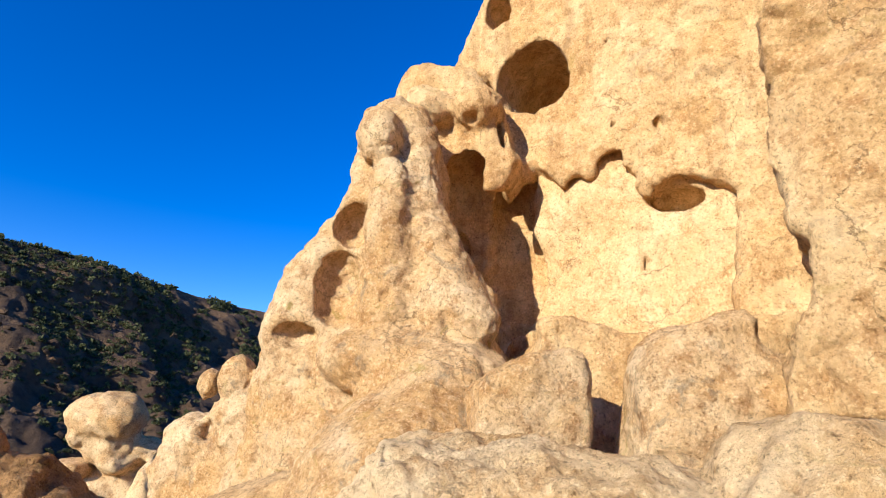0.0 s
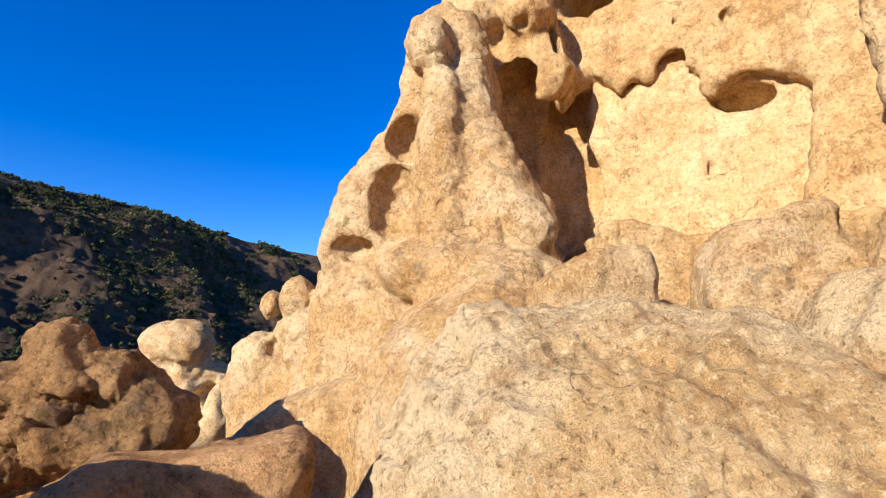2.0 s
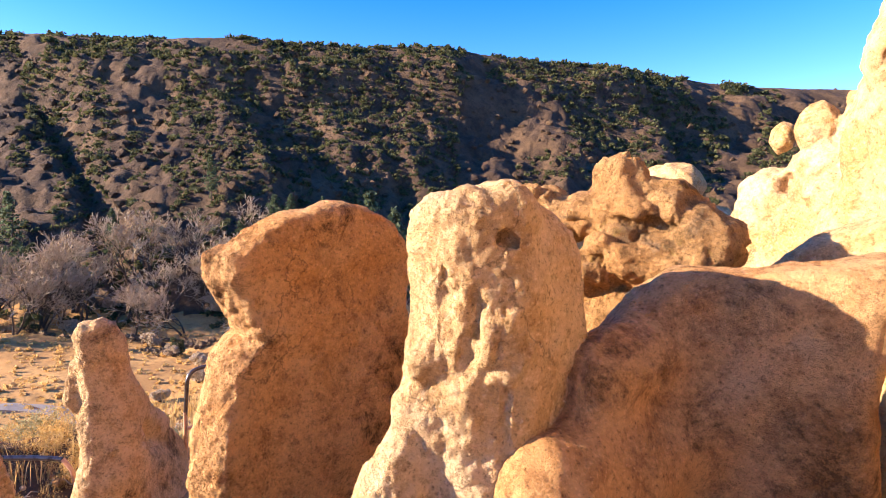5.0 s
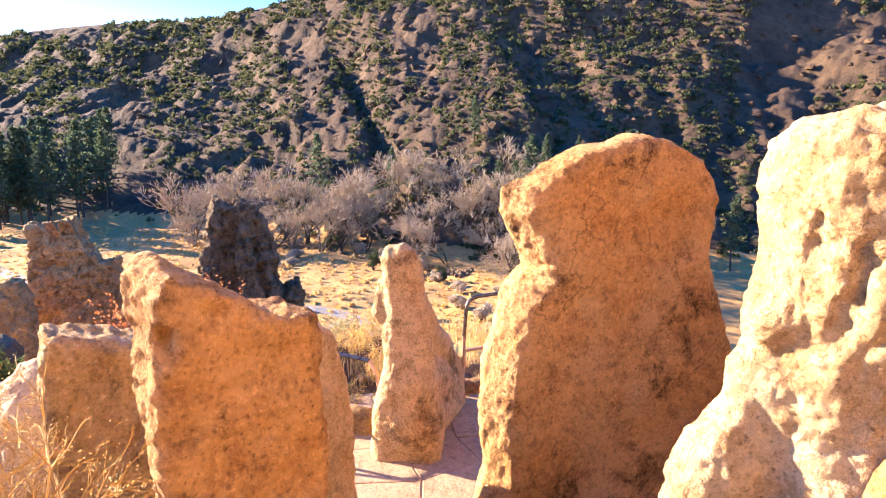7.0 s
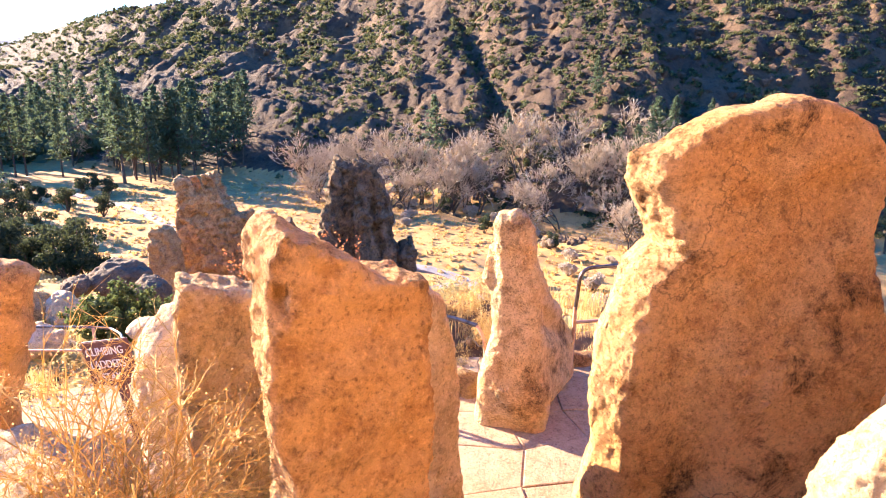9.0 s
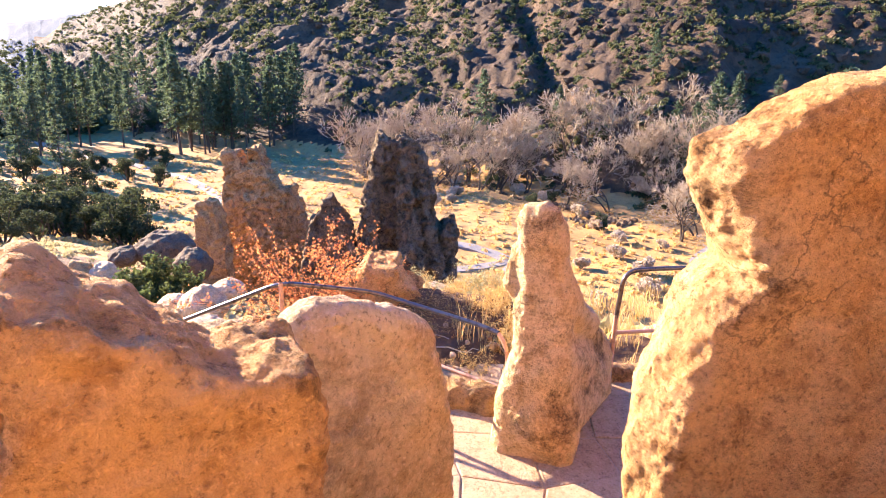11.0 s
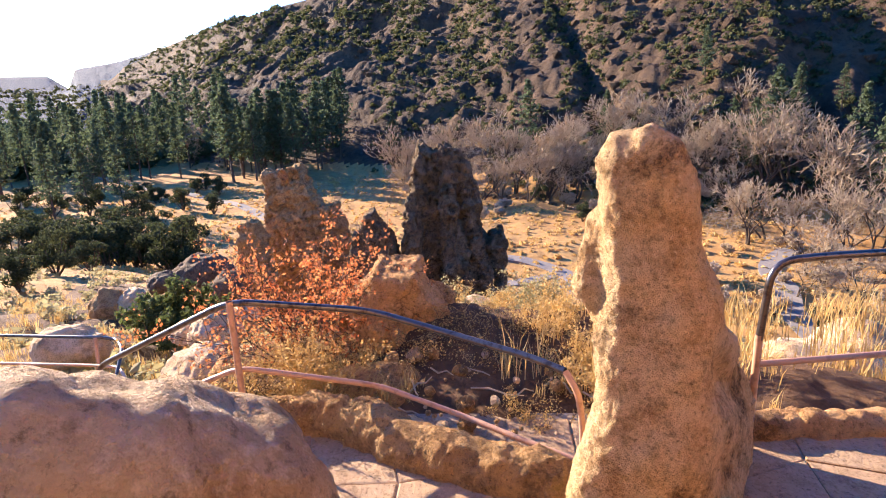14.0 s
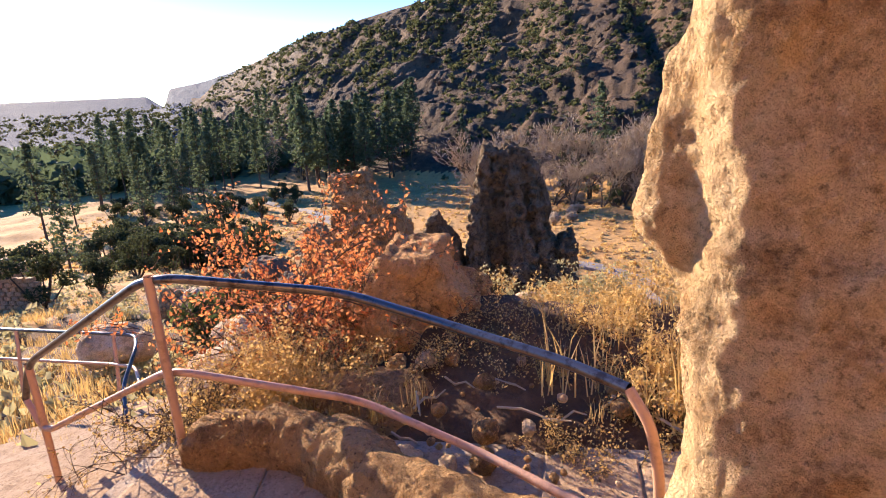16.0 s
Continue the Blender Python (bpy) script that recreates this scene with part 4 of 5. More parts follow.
def round_bush(seed, name, label, mat, size, count, leaf, tall=0.8, group=""):
    rng = np.random.default_rng(seed)
    e = tree_thing(name, label, "bush" if size < 2 else "tree", group)
    stems, cs = [], []
    heads = [(rng.normal(0, 0.34, 2) * size).tolist() + [size * tall * rng.uniform(0.35, 1.0)] for _ in range(9)]
    for h in heads:
        stems.append(([(0, 0, -0.2), (h[0] * 0.5, h[1] * 0.5, h[2] * 0.4), tuple(h)], [0.05 * size, 0.03 * size, 0.012 * size]))
        k = rng.normal(size=(count // 9, 3))
        k = k / np.linalg.norm(k, axis=1)[:, None] * rng.uniform(0.5, 1, (count // 9, 1)) * size * 0.36
        k[:, 2] *= 0.8
        cs.append(np.array(h) + k)
    cs = np.concatenate(cs)
    cs = cs[cs[:, 2] > 0.02 * size]
    part("woody_stem", raw_mesh("woody_stem", *tubes(stems, 4)), BARK, e)
    part("foliage", raw_mesh("foliage", *leaves(cs, leaf, rng), False), mat, e)
    return e


def at_polar(az, rr, dz=0.0):
    x, y = math.sin(radians(az)) * rr, math.cos(radians(az)) * rr
    return x, y, ground_height(x, y) + dz


def spread(templates, spots, rng, lo=0.8, hi=1.2):
    """Stand copies of the templates at spots of (azimuth, distance, size)."""
    for i, (az, rr, size) in enumerate(spots):
        base = templates[i % len(templates)]
        m = pose(*at_polar(az, rr), 0, 0, rng.uniform(0, 360))
        k = size * rng.uniform(lo, hi)
        if i < len(templates):
            ob = base
            ob.matrix_basis = m
        else:
            ob = copy_thing(base, m)
        ob.scale = (k, k, k)


rng = np.random.default_rng(5)
pines = [pine(s, 22, lab) for s, lab in ((1, "tall dark green ponderosa pine on the valley floor"), (2, "slim dark green pine with a bare lower trunk"), (3, "broad shaggy ponderosa pine"), (4, "tall dark pine with an open crown"))]
spots = [(-102.5 - rng.uniform(0, 12), rng.uniform(172, 212), 1.0) for _ in range(38)]
spots += [(-113 - rng.uniform(0, 17), rng.uniform(190, 330), 0.95) for _ in range(60)]
spots += [(-122 - rng.uniform(0, 14), rng.uniform(130, 190), 0.75) for _ in range(12)]
spots += [(-85.2, 142, 0.8), (-78, 138, 0.72), (-66, 118, 0.6), (-67.5, 125, 0.65), (-64.5, 122, 0.7), (-63, 130, 0.62), (-57, 112, 0.9), (-55.5, 105, 0.95), (-58.5, 118, 0.8), (-53, 100, 0.9),
          (-98, 178, 0.7), (-50, 116, 0.7), (-46, 120, 0.65), (-38, 125, 0.6), (-36, 118, 0.7), (-34.5, 130, 0.6), (-60, 140, 0.5), (-70, 150, 0.5)]
spots += [(-131.5, 62, 0.42)]
spread(pines, spots, rng)

bare = [bare_tree(s, 17, lab, mat) for s, lab, mat in ((11, "bare grey cottonwood with a spreading crown", PALE_TWIG), (12, "leafless pale cottonwood with fine twigs", PALE_TWIG), (14, "bare brown tree with twisted limbs", PALE_TWIG))]
spots = [(-97 + 2.0 * i + rng.uniform(-0.6, 0.6), rng.uniform(128, 152) - 1.3 * i, 1.2) for i in range(20)] + [(-97 + 1.9 * i + rng.uniform(-0.6, 0.6), rng.uniform(120, 142) - 1.3 * i, 0.85) for i in range(18)]
spots += [(-66 + 1.5 * i, rng.uniform(76, 98), 0.72) for i in range(10)] + [(-62 + 2.2 * i, rng.uniform(66, 76), 0.5) for i in range(5)]
spots += [(-113 - rng.uniform(0, 14), rng.uniform(200, 260), 0.8) for _ in range(8)]
spread(bare, spots, rng, 0.8, 1.15)

junipers = [round_bush(s, "juniper_tree", lab, JUNIPER, 2.7, 2400, 0.16, 1.6, "junipers in the valley") for s, lab in ((21, "dark green juniper with a ragged crown"), (22, "dense rounded dark green juniper"), (23, "low spreading dark juniper bush"))]
spots = [(-116.5 - rng.uniform(0, 14), rng.uniform(66, 84), 1.0) for _ in range(16)] + [(-114 - rng.uniform(0, 16), rng.uniform(110, 170), 0.95) for _ in range(22)]
spots += [(-128, 40, 0.5), (-131, 34, 0.5), (-126, 48, 0.6), (-133, 45, 0.6), (-124, 55, 0.5)]
spots += [(-120.8, 90, 0.7), (-117, 105, 0.8), (-104, 64, 0.5), (-73, 92, 0.7), (-78, 108, 0.6), (-84, 118, 0.6), (-112.5, 21.5, 0.38), (-80, 100, 0.6), (-60, 60, 0.6)]
spread(junipers, spots, rng)

greys = [round_bush(s, "grey_shrub", "pale grey leafless shrub thicket", PALE_TWIG, 1.6, 1100, 0.16, 0.9, "grey shrubs in the valley") for s in (31, 32)]
spots = [(-97 + rng.uniform(0, 34), rng.uniform(100, 128), 1.0) for _ in range(22)] + [(-75 + rng.uniform(0, 22), rng.uniform(56, 92), 0.9) for _ in range(34)]
spread(greys, spots, rng, 0.6, 1.4)


def clumps(name, xyz, sizes, mat, label, category, per, rng, leaf=0.5, flat=0.8):
    c = np.repeat(np.asarray(xyz), per, 0)
    s = np.repeat(np.asarray(sizes), per)[:, None]
    d = rng.normal(size=c.shape)
    d = d / np.linalg.norm(d, axis=1)[:, None] * rng.uniform(0.35, 1, (len(c), 1)) * s
    d[:, 2] = np.abs(d[:, 2]) * flat * 1.3
    v, f = leaves(c + d, 1.0, rng)
    v = (v.reshape(-1, 4, 3) - (c + d)[:, None]) * (s * leaf)[:, None] + (c + d)[:, None]
    return thing(name, raw_mesh(name, v.reshape(-1, 3), f, False), mat, label, category, kind="stuff")


n = 19000
az_, u_ = rng.uniform(-140, -8, n), rng.uniform(0.0, 1.12, n) ** 0.85
TOE = smooth_interp(az_, [-180, -125, -108, -100, -85, -72, -60, -30, 0, 60], [330, 240, 190, 168, 130, 108, 108, 140, 200, 300])
RIM = smooth_interp(az_, [-180, -150, -130, -122, -119, -115, -107, -99, -85, -68, -60, -48, -39, -28, -17, 0, 60], [1500, 1500, 1500, 1350, 850, 650, 505, 440, 323, 280, 277, 276, 299, 343, 419, 520, 900])
rr_ = TOE + (RIM - TOE) * u_
keep = (fbm(np.stack([az_ * 1.5, u_ * 12, u_ * 0], 1), 4.0, 3, 33) > -0.35) & (rr_ < 900)
az_, rr_ = az_[keep], rr_[keep]
bx, by = np.sin(np.radians(az_)) * rr_, np.cos(np.radians(az_)) * rr_
bz = canyon(bx, by)[0]
size = rng.uniform(0.5, 1.9, len(bx)) * np.clip(rr_ / 260, 0.7, 1.6)
clumps("hillside_scrub", np.stack([bx, by, bz], 1), size, SCRUB, "dark green scrub scattered over the canyon slope", "shrubs", 16, rng)

n = 2200
az_, rr_ = rng.uniform(-141, -112.5, n), 235 + 750 * rng.random(n) ** 1.5
bx, by = np.sin(np.radians(az_)) * rr_, np.cos(np.radians(az_)) * rr_
clumps("distant_forest", np.stack([bx, by, np.full(n, -19.0)], 1), rng.uniform(3.0, 6.5, n), NEEDLES, "distant dark pine forest on the canyon floor", "forest", 14, rng, 0.5, 1.7)

# outcrops of dark rock on the slope
n = 1500
az_, u_ = rng.uniform(-140, -10, n), rng.beta(3, 2, n)
rr_ = np.interp(az_, [-140, -119, -107, -99, -85, -68, -48, -28, -17, -8], [900, 850, 505, 440, 323, 280, 276, 343, 419, 480])
tt_ = np.interp(az_, [-125, -108, -100, -85, -72, -60, -30, 0], [240, 190, 168, 130, 108, 108, 140, 200])
rr_ = tt_ + (rr_ - tt_) * u_
bx, by = np.sin(np.radians(az_)) * rr_, np.cos(np.radians(az_)) * rr_
bz = canyon(bx, by)[0]
ico = bmesh.new()
bmesh.ops.create_icosphere(ico, subdivisions=1, radius=1)
iv, itf = np.array([q.co for q in ico.verts]), np.array([[q.index for q in g.verts] for g in ico.faces])
ico.free()
vs = iv[None] * rng.uniform(0.6, 1.4, (n, len(iv), 1)) * (rng.uniform(0.4, 1.9, (n, 1, 1)) * np.array((1, 1, 0.9))) + np.stack([bx, by, bz], 1)[:, None]
fs = itf[None] + (np.arange(n) * len(iv))[:, None, None]
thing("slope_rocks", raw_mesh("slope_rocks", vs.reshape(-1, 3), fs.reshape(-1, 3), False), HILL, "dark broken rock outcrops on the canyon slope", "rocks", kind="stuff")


def grass(name, spots, height, mat, label, rng, blades=26, width=0.006, lean=0.35):
    v, f = [], []
    for x, y, z, k in spots:
        n_ = blades
        a = rng.uniform(0, 6.28, n_)
        root = np.stack([x + rng.normal(0, 0.07 * k, n_), y + rng.normal(0, 0.07 * k, n_), np.full(n_, z - 0.03)], 1)
        h = height * k * rng.uniform(0.5, 1.15, n_)
        out = np.stack([np.cos(a), np.sin(a), a * 0], 1) * (h * lean * rng.uniform(0.2, 1.6, n_))[:, None]
        side = np.stack([-np.sin(a), np.cos(a), a * 0], 1) * width * k
        mid = root + out * 0.35 + np.stack([a * 0, a * 0, h * 0.6], 1)
        tip = root + out + np.stack([a * 0, a * 0, h], 1)
        v.append(np.stack([root - side, root + side, mid + side * 0.8, tip, mid - side * 0.8], 1).reshape(-1, 3))
    v = np.concatenate(v)
    k = np.arange(len(v) // 5)[:, None] * 5
    f = np.concatenate([np.concatenate([k, k + 1, k + 2, k + 4], 1), np.concatenate([k + 4, k + 2, k + 3, k + 3], 1)])
    me = bpy.data.meshes.new(name)
    quads = np.concatenate([k, k + 1, k + 2, k + 4], 1)
    tris = np.concatenate([k + 4, k + 2, k + 3], 1)
    me.from_pydata(v.tolist(), [], quads.tolist() + tris.tolist())
    return thing(name, me, mat, label, "grass", kind="stuff")


# ---- rock spires and boulders on the slope ----
r = plate((-37.100, -2.000), (0.000, 1.000), [(-3.6, -14.4), (-2.68, -8.39), (-2.15, -6.44), (-1.64, -4.55), (-1.8, -3.99), (-1.51, -3.08), (-1.86, -2.62), (-1.17, -0.4), (-0.82, -0.7), (-0.38, -1.15), (0.16, -0.5), (1.13, -1.05), (1.66, -1.83), (1.93, -3.09), (2.29, -4.18), (2.39, -5.48), (2.67, -6.43), (3.03, -5.95), (3.49, -5.6), (3.69, -7.38), (3.44, -9.35), (3.3, -15.0)], [(2.5, -16.0), (-4.5, -16.0)], 1.3, 1.0, 0.14)
r.limb((-36.1, -3.2, -1.3), (-35.20, -3.92, -8.94), 0.3, 0.8, 0.15)
r.limb((-36.2, -1.7, -1.1), (-35.20, -0.9, -9.62), 0.35, 1.1, 0.15)
r.limb((-36.0, -0.6, -3.4), (-35.4, 0.5, -10.0), 0.3, 0.8, 0.15)
r.limb((-35.9, -2.5, -2.0), (-35.4, -2.2, -7.0), 0.25, 0.3, 0.1, cut=True)
r.limb((-36.0, -1.0, -3.0), (-35.0, 0.0, -8.0), 0.2, 0.3, 0.1, cut=True)
r.limb((-37.0, -2.75, -0.4), (-36.6, -2.6, -2.4), 0.14, 0.1, 0.08, cut=True)
thing("rock_spire", r.mesh("rock_spire", 0.085, (0.2, 1.3), (0.15, 0.5), 0.12, 81, 0.35), TUFF_SPIRE, "dark jagged tuff spire on the slope", "rock spire")
r = plate((-42.000, -12.000), (0.000, 1.000), [(-3.6, -17.9), (-3.0, -10.67), (-2.56, -6.19), (-2.23, -2.2), (-1.46, -2.4), (-0.76, -3.42), (-0.5, -2.1), (0.04, -1.95), (0.38, -3.01), (0.94, -4.05), (1.51, -4.9), (2.26, -4.7), (2.92, -6.19), (3.07, -7.28), (4.3, -8.6), (4.5, -17.7)], [(3.5, -18.0), (-4.0, -18.0)], 1.2, 0.8, 0.1)
thing("rock_spire", r.mesh("rock_spire", 0.085, (0.16, 1.2), (0.13, 0.45), 0.1, 83, 0.3), TUFF_BROWN, "broken brown tuff spire with a split top", "rock spire")
r = plate((-38.000, -12.000), (0.000, 1.000), [(-3.67, -15.87), (-3.29, -10.18), (-2.87, -5.2), (-2.29, -4.92), (-1.62, -5.02), (-1.47, -6.5), (-1.1, -9.0), (-1.2, -15.8)], [(1.0, -16.0), (-1.2, -16.0)], 0.8, 0.5, 0.1)
thing("rock_spire", r.mesh("rock_spire", 0.1, (0.14, 1.2), (0.08, 0.4), 0.1, 87, 0.15), TUFF_BROWN, "short square brown tuff spire", "rock spire")
r = plate((-36.000, -5.000), (0.000, 1.000), [(-3.17, -14.7), (-2.63, -7.49), (-2.17, -5.7), (-1.49, -4.87), (-1.19, -4.14), (-0.83, -4.08), (-0.59, -4.87), (0.19, -5.79), (0.5, -7.2), (0.68, -14.62)], [(1.0, -16.0), (-1.5, -16.0)], 0.9, 0.7, 0.1)
thing("rock_spire", r.mesh("rock_spire", 0.1, (0.16, 1.2), (0.1, 0.4), 0.12, 89, 0.2), TUFF_SPIRE, "small dark pointed tuff spire", "rock spire")


def boulder(c, q, mat, label, seed, cell=None, rough=0.14, name="boulder", yaw=0.0, group=""):
    big = max(q)
    s = Solid().ball(c, q, 0.1 * big, yaw=yaw)
    g = np.random.default_rng(seed)
    for _ in range(4):
        d = Vector(g.normal(0, 1, 3)).normalized()
        s.ball((c[0] + d.x * q[0] * 0.55, c[1] + d.y * q[1] * 0.55, c[2] + d.z * q[2] * 0.5), tuple(v * g.uniform(0.45, 0.65) for v in q), 0.15 * big, yaw=yaw)
    return thing(name, s.mesh(name, cell or big / 16, (rough * big, big * 1.3), (0.05 * big, big * 0.3), 0.1 * big, seed, 0.03 * big), mat, label, "boulder", group)


for c, q, mat, lab, sd in (
        ((-27.74, -14.42, -5.64), (0.8, 0.7, 0.5), BASALT, "small dark boulder on the slope", 101),
        ((-28.87, -12.91, -5.54), (1.2, 1.3, 0.85), BASALT, "large dark brown boulder on the slope", 102),
        ((-26.86, -10.69, -5.58), (0.8, 0.8, 0.75), BASALT, "dark cracked boulder beside the spires", 103),
        ((-20.93, -12.21, -4.27), (0.7, 0.6, 0.7), TUFF_BROWN, "weathered tan boulder among dry grass", 104),
        ((-20.96, -11.33, -4.27), (0.6, 0.6, 0.6), TUFF_PALE, "pale hollowed boulder among dry grass", 105),
        ((-14.23, -8.51, -2.68), (0.6, 0.8, 0.5), TUFF_PALE, "pale boulder below the handrail", 106),
        ((-14.38, -5.96, -2.49), (0.4, 0.4, 0.28), TUFF_PALE, "small tan boulder in the grass", 107),
        ((-13.47, -4.90, -2.16), (0.55, 0.5, 0.45), TUFF_PALE, "tan boulder with a flat top", 108),
        ((-14.53, -4.76, -2.13), (0.45, 0.4, 0.3), TUFF_PALE, "tan boulder in dry brush", 109),
        ((-11.05, -3.99, -1.67), (0.6, 0.6, 0.3), TUFF_PALE, "low tan boulder behind the handrail", 110),
        ((-9.73, -2.59, -1.00), (0.45, 0.5, 0.28), TUFF_WARM, "rough tan boulder behind the handrail", 111),
        ((-8.60, -0.19, -0.24), (0.5, 0.5, 0.45), TUFF_WARM, "tan boulder half buried in dry brush", 113),
        ((-7.4, -0.62, -0.1), (0.34, 0.48, 0.27), TUFF_BROWN, "dark rough rock beside the kerb", 114),
        ((-7.20, 0.39, -0.24), (0.13, 0.18, 0.1), TUFF_BROWN, "reddish stone on the bare dirt", 115),
        ((-10.74, 0.20, -0.91), (0.5, 0.5, 0.25), TUFF_PALE, "pale boulder in sagebrush", 116),
        ((-9.47, 3.99, -0.92), (0.6, 0.7, 0.3), TUFF_PALE, "white sunlit boulder beyond the handrail", 117),
        ((-10.00, 4.71, -1.00), (0.5, 0.5, 0.32), TUFF_PALE, "white broken boulder beyond the handrail", 118),
        ((-8.36, 2.86, -0.68), (0.35, 0.45, 0.18), TUFF_PALE, "low pale rock beyond the kerb", 119),
        ((-6.23, 0.33, -0.15), (0.2, 0.26, 0.12), TUFF_PALE, "rough stone at the edge of the paving", 120),
        ((-2.33, -1.4, 1.42), (0.3, 0.3, 0.14), TUFF_PALE, "broken pale rock under the dry bush", 121),
        ((-2.94, -1.64, 1.36), (0.4, 0.35, 0.2), TUFF_PALE, "flat pale rock under the dry bush", 122)):
    boulder(c, q, mat, lab, sd)

r = plate((-8.2, -0.6), (0.0, 1.0), [(-0.6, 0.07), (-0.45, 0.32), (-0.21, 0.51), (-0.07, 0.67), (0.28, 0.64), (0.33, 0.45), (0.53, 0.31), (0.57, 0.09), (0.51, -0.22)], [(0.4, -0.6), (-0.5, -0.6)], 0.55, 0.12, 0.09)
r.limb((-8.1, -0.75, -0.4), (-8.15, -0.7, 0.1), 0.34, 0.3, 0.2)
thing("boulder", r.mesh("boulder", 0.02, (0.05, 0.35), (0.016, 0.07), 0.05, 112, 0.02), TUFF_SLAB, "large angular tan boulder with stained sides behind the handrail", "boulder")

r = Solid().ball((-8.2, 0.3, -0.75), (1.5, 2.2, 0.95), 0.2).ball((-7.35, 0.2, -0.4), (0.75, 1.35, 0.45), 0.2).ball((-7.6, 2.6, -0.75), (1.0, 1.6, 0.6), 0.2).ball((-7.9, -1.6, -0.95), (0.7, 1.0, 0.6), 0.2)
thing("dirt_bank", r.mesh("dirt_bank", 0.03, (0.05, 0.6), (0.014, 0.12), 0.05, 97), DIRT, "bank of bare reddish dirt behind the kerb", "ground", kind="structure")
g = np.random.default_rng(98)
for i in range(60):
    x, y = g.uniform(-7.7, -6.6), g.uniform(-0.5, 0.9)
    k = 0.012 + 0.05 * g.random() ** 3
    s = Solid().ball((x, y, 0.06 + 0.1 * (-6.75 - x)), (k * 1.3, k, k * 0.8), 0.01)
    thing("loose_stone", s.mesh("loose_stone", k / 4, (k * 0.2, k), (k * 0.1, k * 0.4), 0, 300 + i), TUFF_BROWN if i % 3 else TUFF_PALE, "small loose stone on the bare dirt", "stone", "stones on the dirt bank")

# ---- platform, steps and paving ----
PAVE = tuff("paving_stone", (0.44, 0.29, 0.175), (0.385, 0.24, 0.135), (0.27, 0.16, 0.085), rough_bump=0.35)
JOINT = tuff("paving_mortar", (0.42, 0.31, 0.22), (0.36, 0.26, 0.18), (0.28, 0.2, 0.14), rough_bump=0.4)


def block(lo, hi, bevel=0.02):
    bm = bmesh.new()
    bmesh.ops.create_cube(bm, size=1)
    lo, hi = Vector(lo), Vector(hi)
    bmesh.ops.transform(bm, matrix=Matrix.Translation((lo + hi) / 2) @ Matrix.Diagonal((*(hi - lo), 1)), verts=bm.verts)
    bmesh.ops.bevel(bm, geom=bm.edges, offset=bevel, segments=2, affect="EDGES")
    return bm


def slab_stones(parent, x0, x1, y0, y1, z, step, seed, m=None):
    """Irregular flagstones with open joints over a rectangle."""
    g = np.random.default_rng(seed)
    nx, ny = max(1, round((x1 - x0) / step)), max(1, round((y1 - y0) / step))
    gx_, gy_ = np.meshgrid(np.linspace(x0, x1, nx + 1), np.linspace(y0, y1, ny + 1), indexing="ij")
    gx_[1:-1] += g.uniform(-0.22, 0.22, gx_[1:-1].shape) * step
    gy_[:, 1:-1] += g.uniform(-0.22, 0.22, gy_[:, 1:-1].shape) * step
    for i in range(nx):
        for j in range(ny):
            q = [Vector((gx_[a, b], gy_[a, b], 0)) for a, b in ((i, j), (i + 1, j), (i + 1, j + 1), (i, j + 1))]
            mid = sum(q, Vector()) / 4
            top = z + g.uniform(-0.006, 0.006)
            ring = [mid + (p - mid) * (1 - 0.007 / max((p - mid).length, 0.05)) for p in q]
            bm = bmesh.new()
            lo_ = [bm.verts.new((p.x, p.y, z - 0.08)) for p in ring]
            hi_ = [bm.verts.new((p.x, p.y, top - 0.004)) for p in ring]
            inn = [bm.verts.new((*(mid + (p - mid) * 0.965).xy, top)) for p in ring]
            for k in range(4):
                bm.faces.new((lo_[k], lo_[(k + 1) % 4], hi_[(k + 1) % 4], hi_[k]))
                bm.faces.new((hi_[k], hi_[(k + 1) % 4], inn[(k + 1) % 4], inn[k]))
            bm.faces.new(inn)
            if m is not None:
                bmesh.ops.transform(bm, matrix=m, verts=bm.verts)
            part("flagstone", bm, PAVE, parent)


pavement = thing("pavement", bpy.data.meshes.new("pavement"), JOINT, "tan flagstone paving with mortar joints", "paving", kind="structure")
bm = block((-7.0, -1.6, -0.6), (-3.9, 3.4, 0.0), 0.01)
bm.to_mesh(pavement.data)
bm.free()
slab_stones(pavement, -6.9, -3.95, -1.5, 3.3, 0.012, 0.62, 7)

steps = new("rock_steps")
tagged(steps, "worn steps cut into the tuff between the rocks", "steps")
for i in range(8):
    x1 = -3.9 + i * 0.36
    part("step", block((x1, -0.5, -0.6), (x1 + (0.42 if i < 7 else 2.6), 1.0, 0.18 * (i + 1)), 0.03), PAVE, steps)

stairs = new("stairs")
tagged(stairs, "pale stone stairs going down beside the handrail", "stairs")
for i in range(4):
    part("step", block((-7.35 + 0.03 * i, -1.55 - 0.34 * (i + 1), -1.2), (-5.7, -1.5 - 0.34 * i, -0.13 - 0.16 * i), 0.02), PAVE, stairs)
down = Matrix.Translation((-7.1, -2.9, -0.75)) @ Matrix.Rotation(radians(217), 4, "Z")
for i in range(9):
    bm = block((0.5 * i - 0.3, -1.1, -1.2 - 0.16 * i), (0.5 * i + 0.45, 1.0, -0.02 - 0.16 * i), 0.02)
    bmesh.ops.transform(bm, matrix=down, verts=bm.verts)
    part("step", bm, PAVE, stairs)

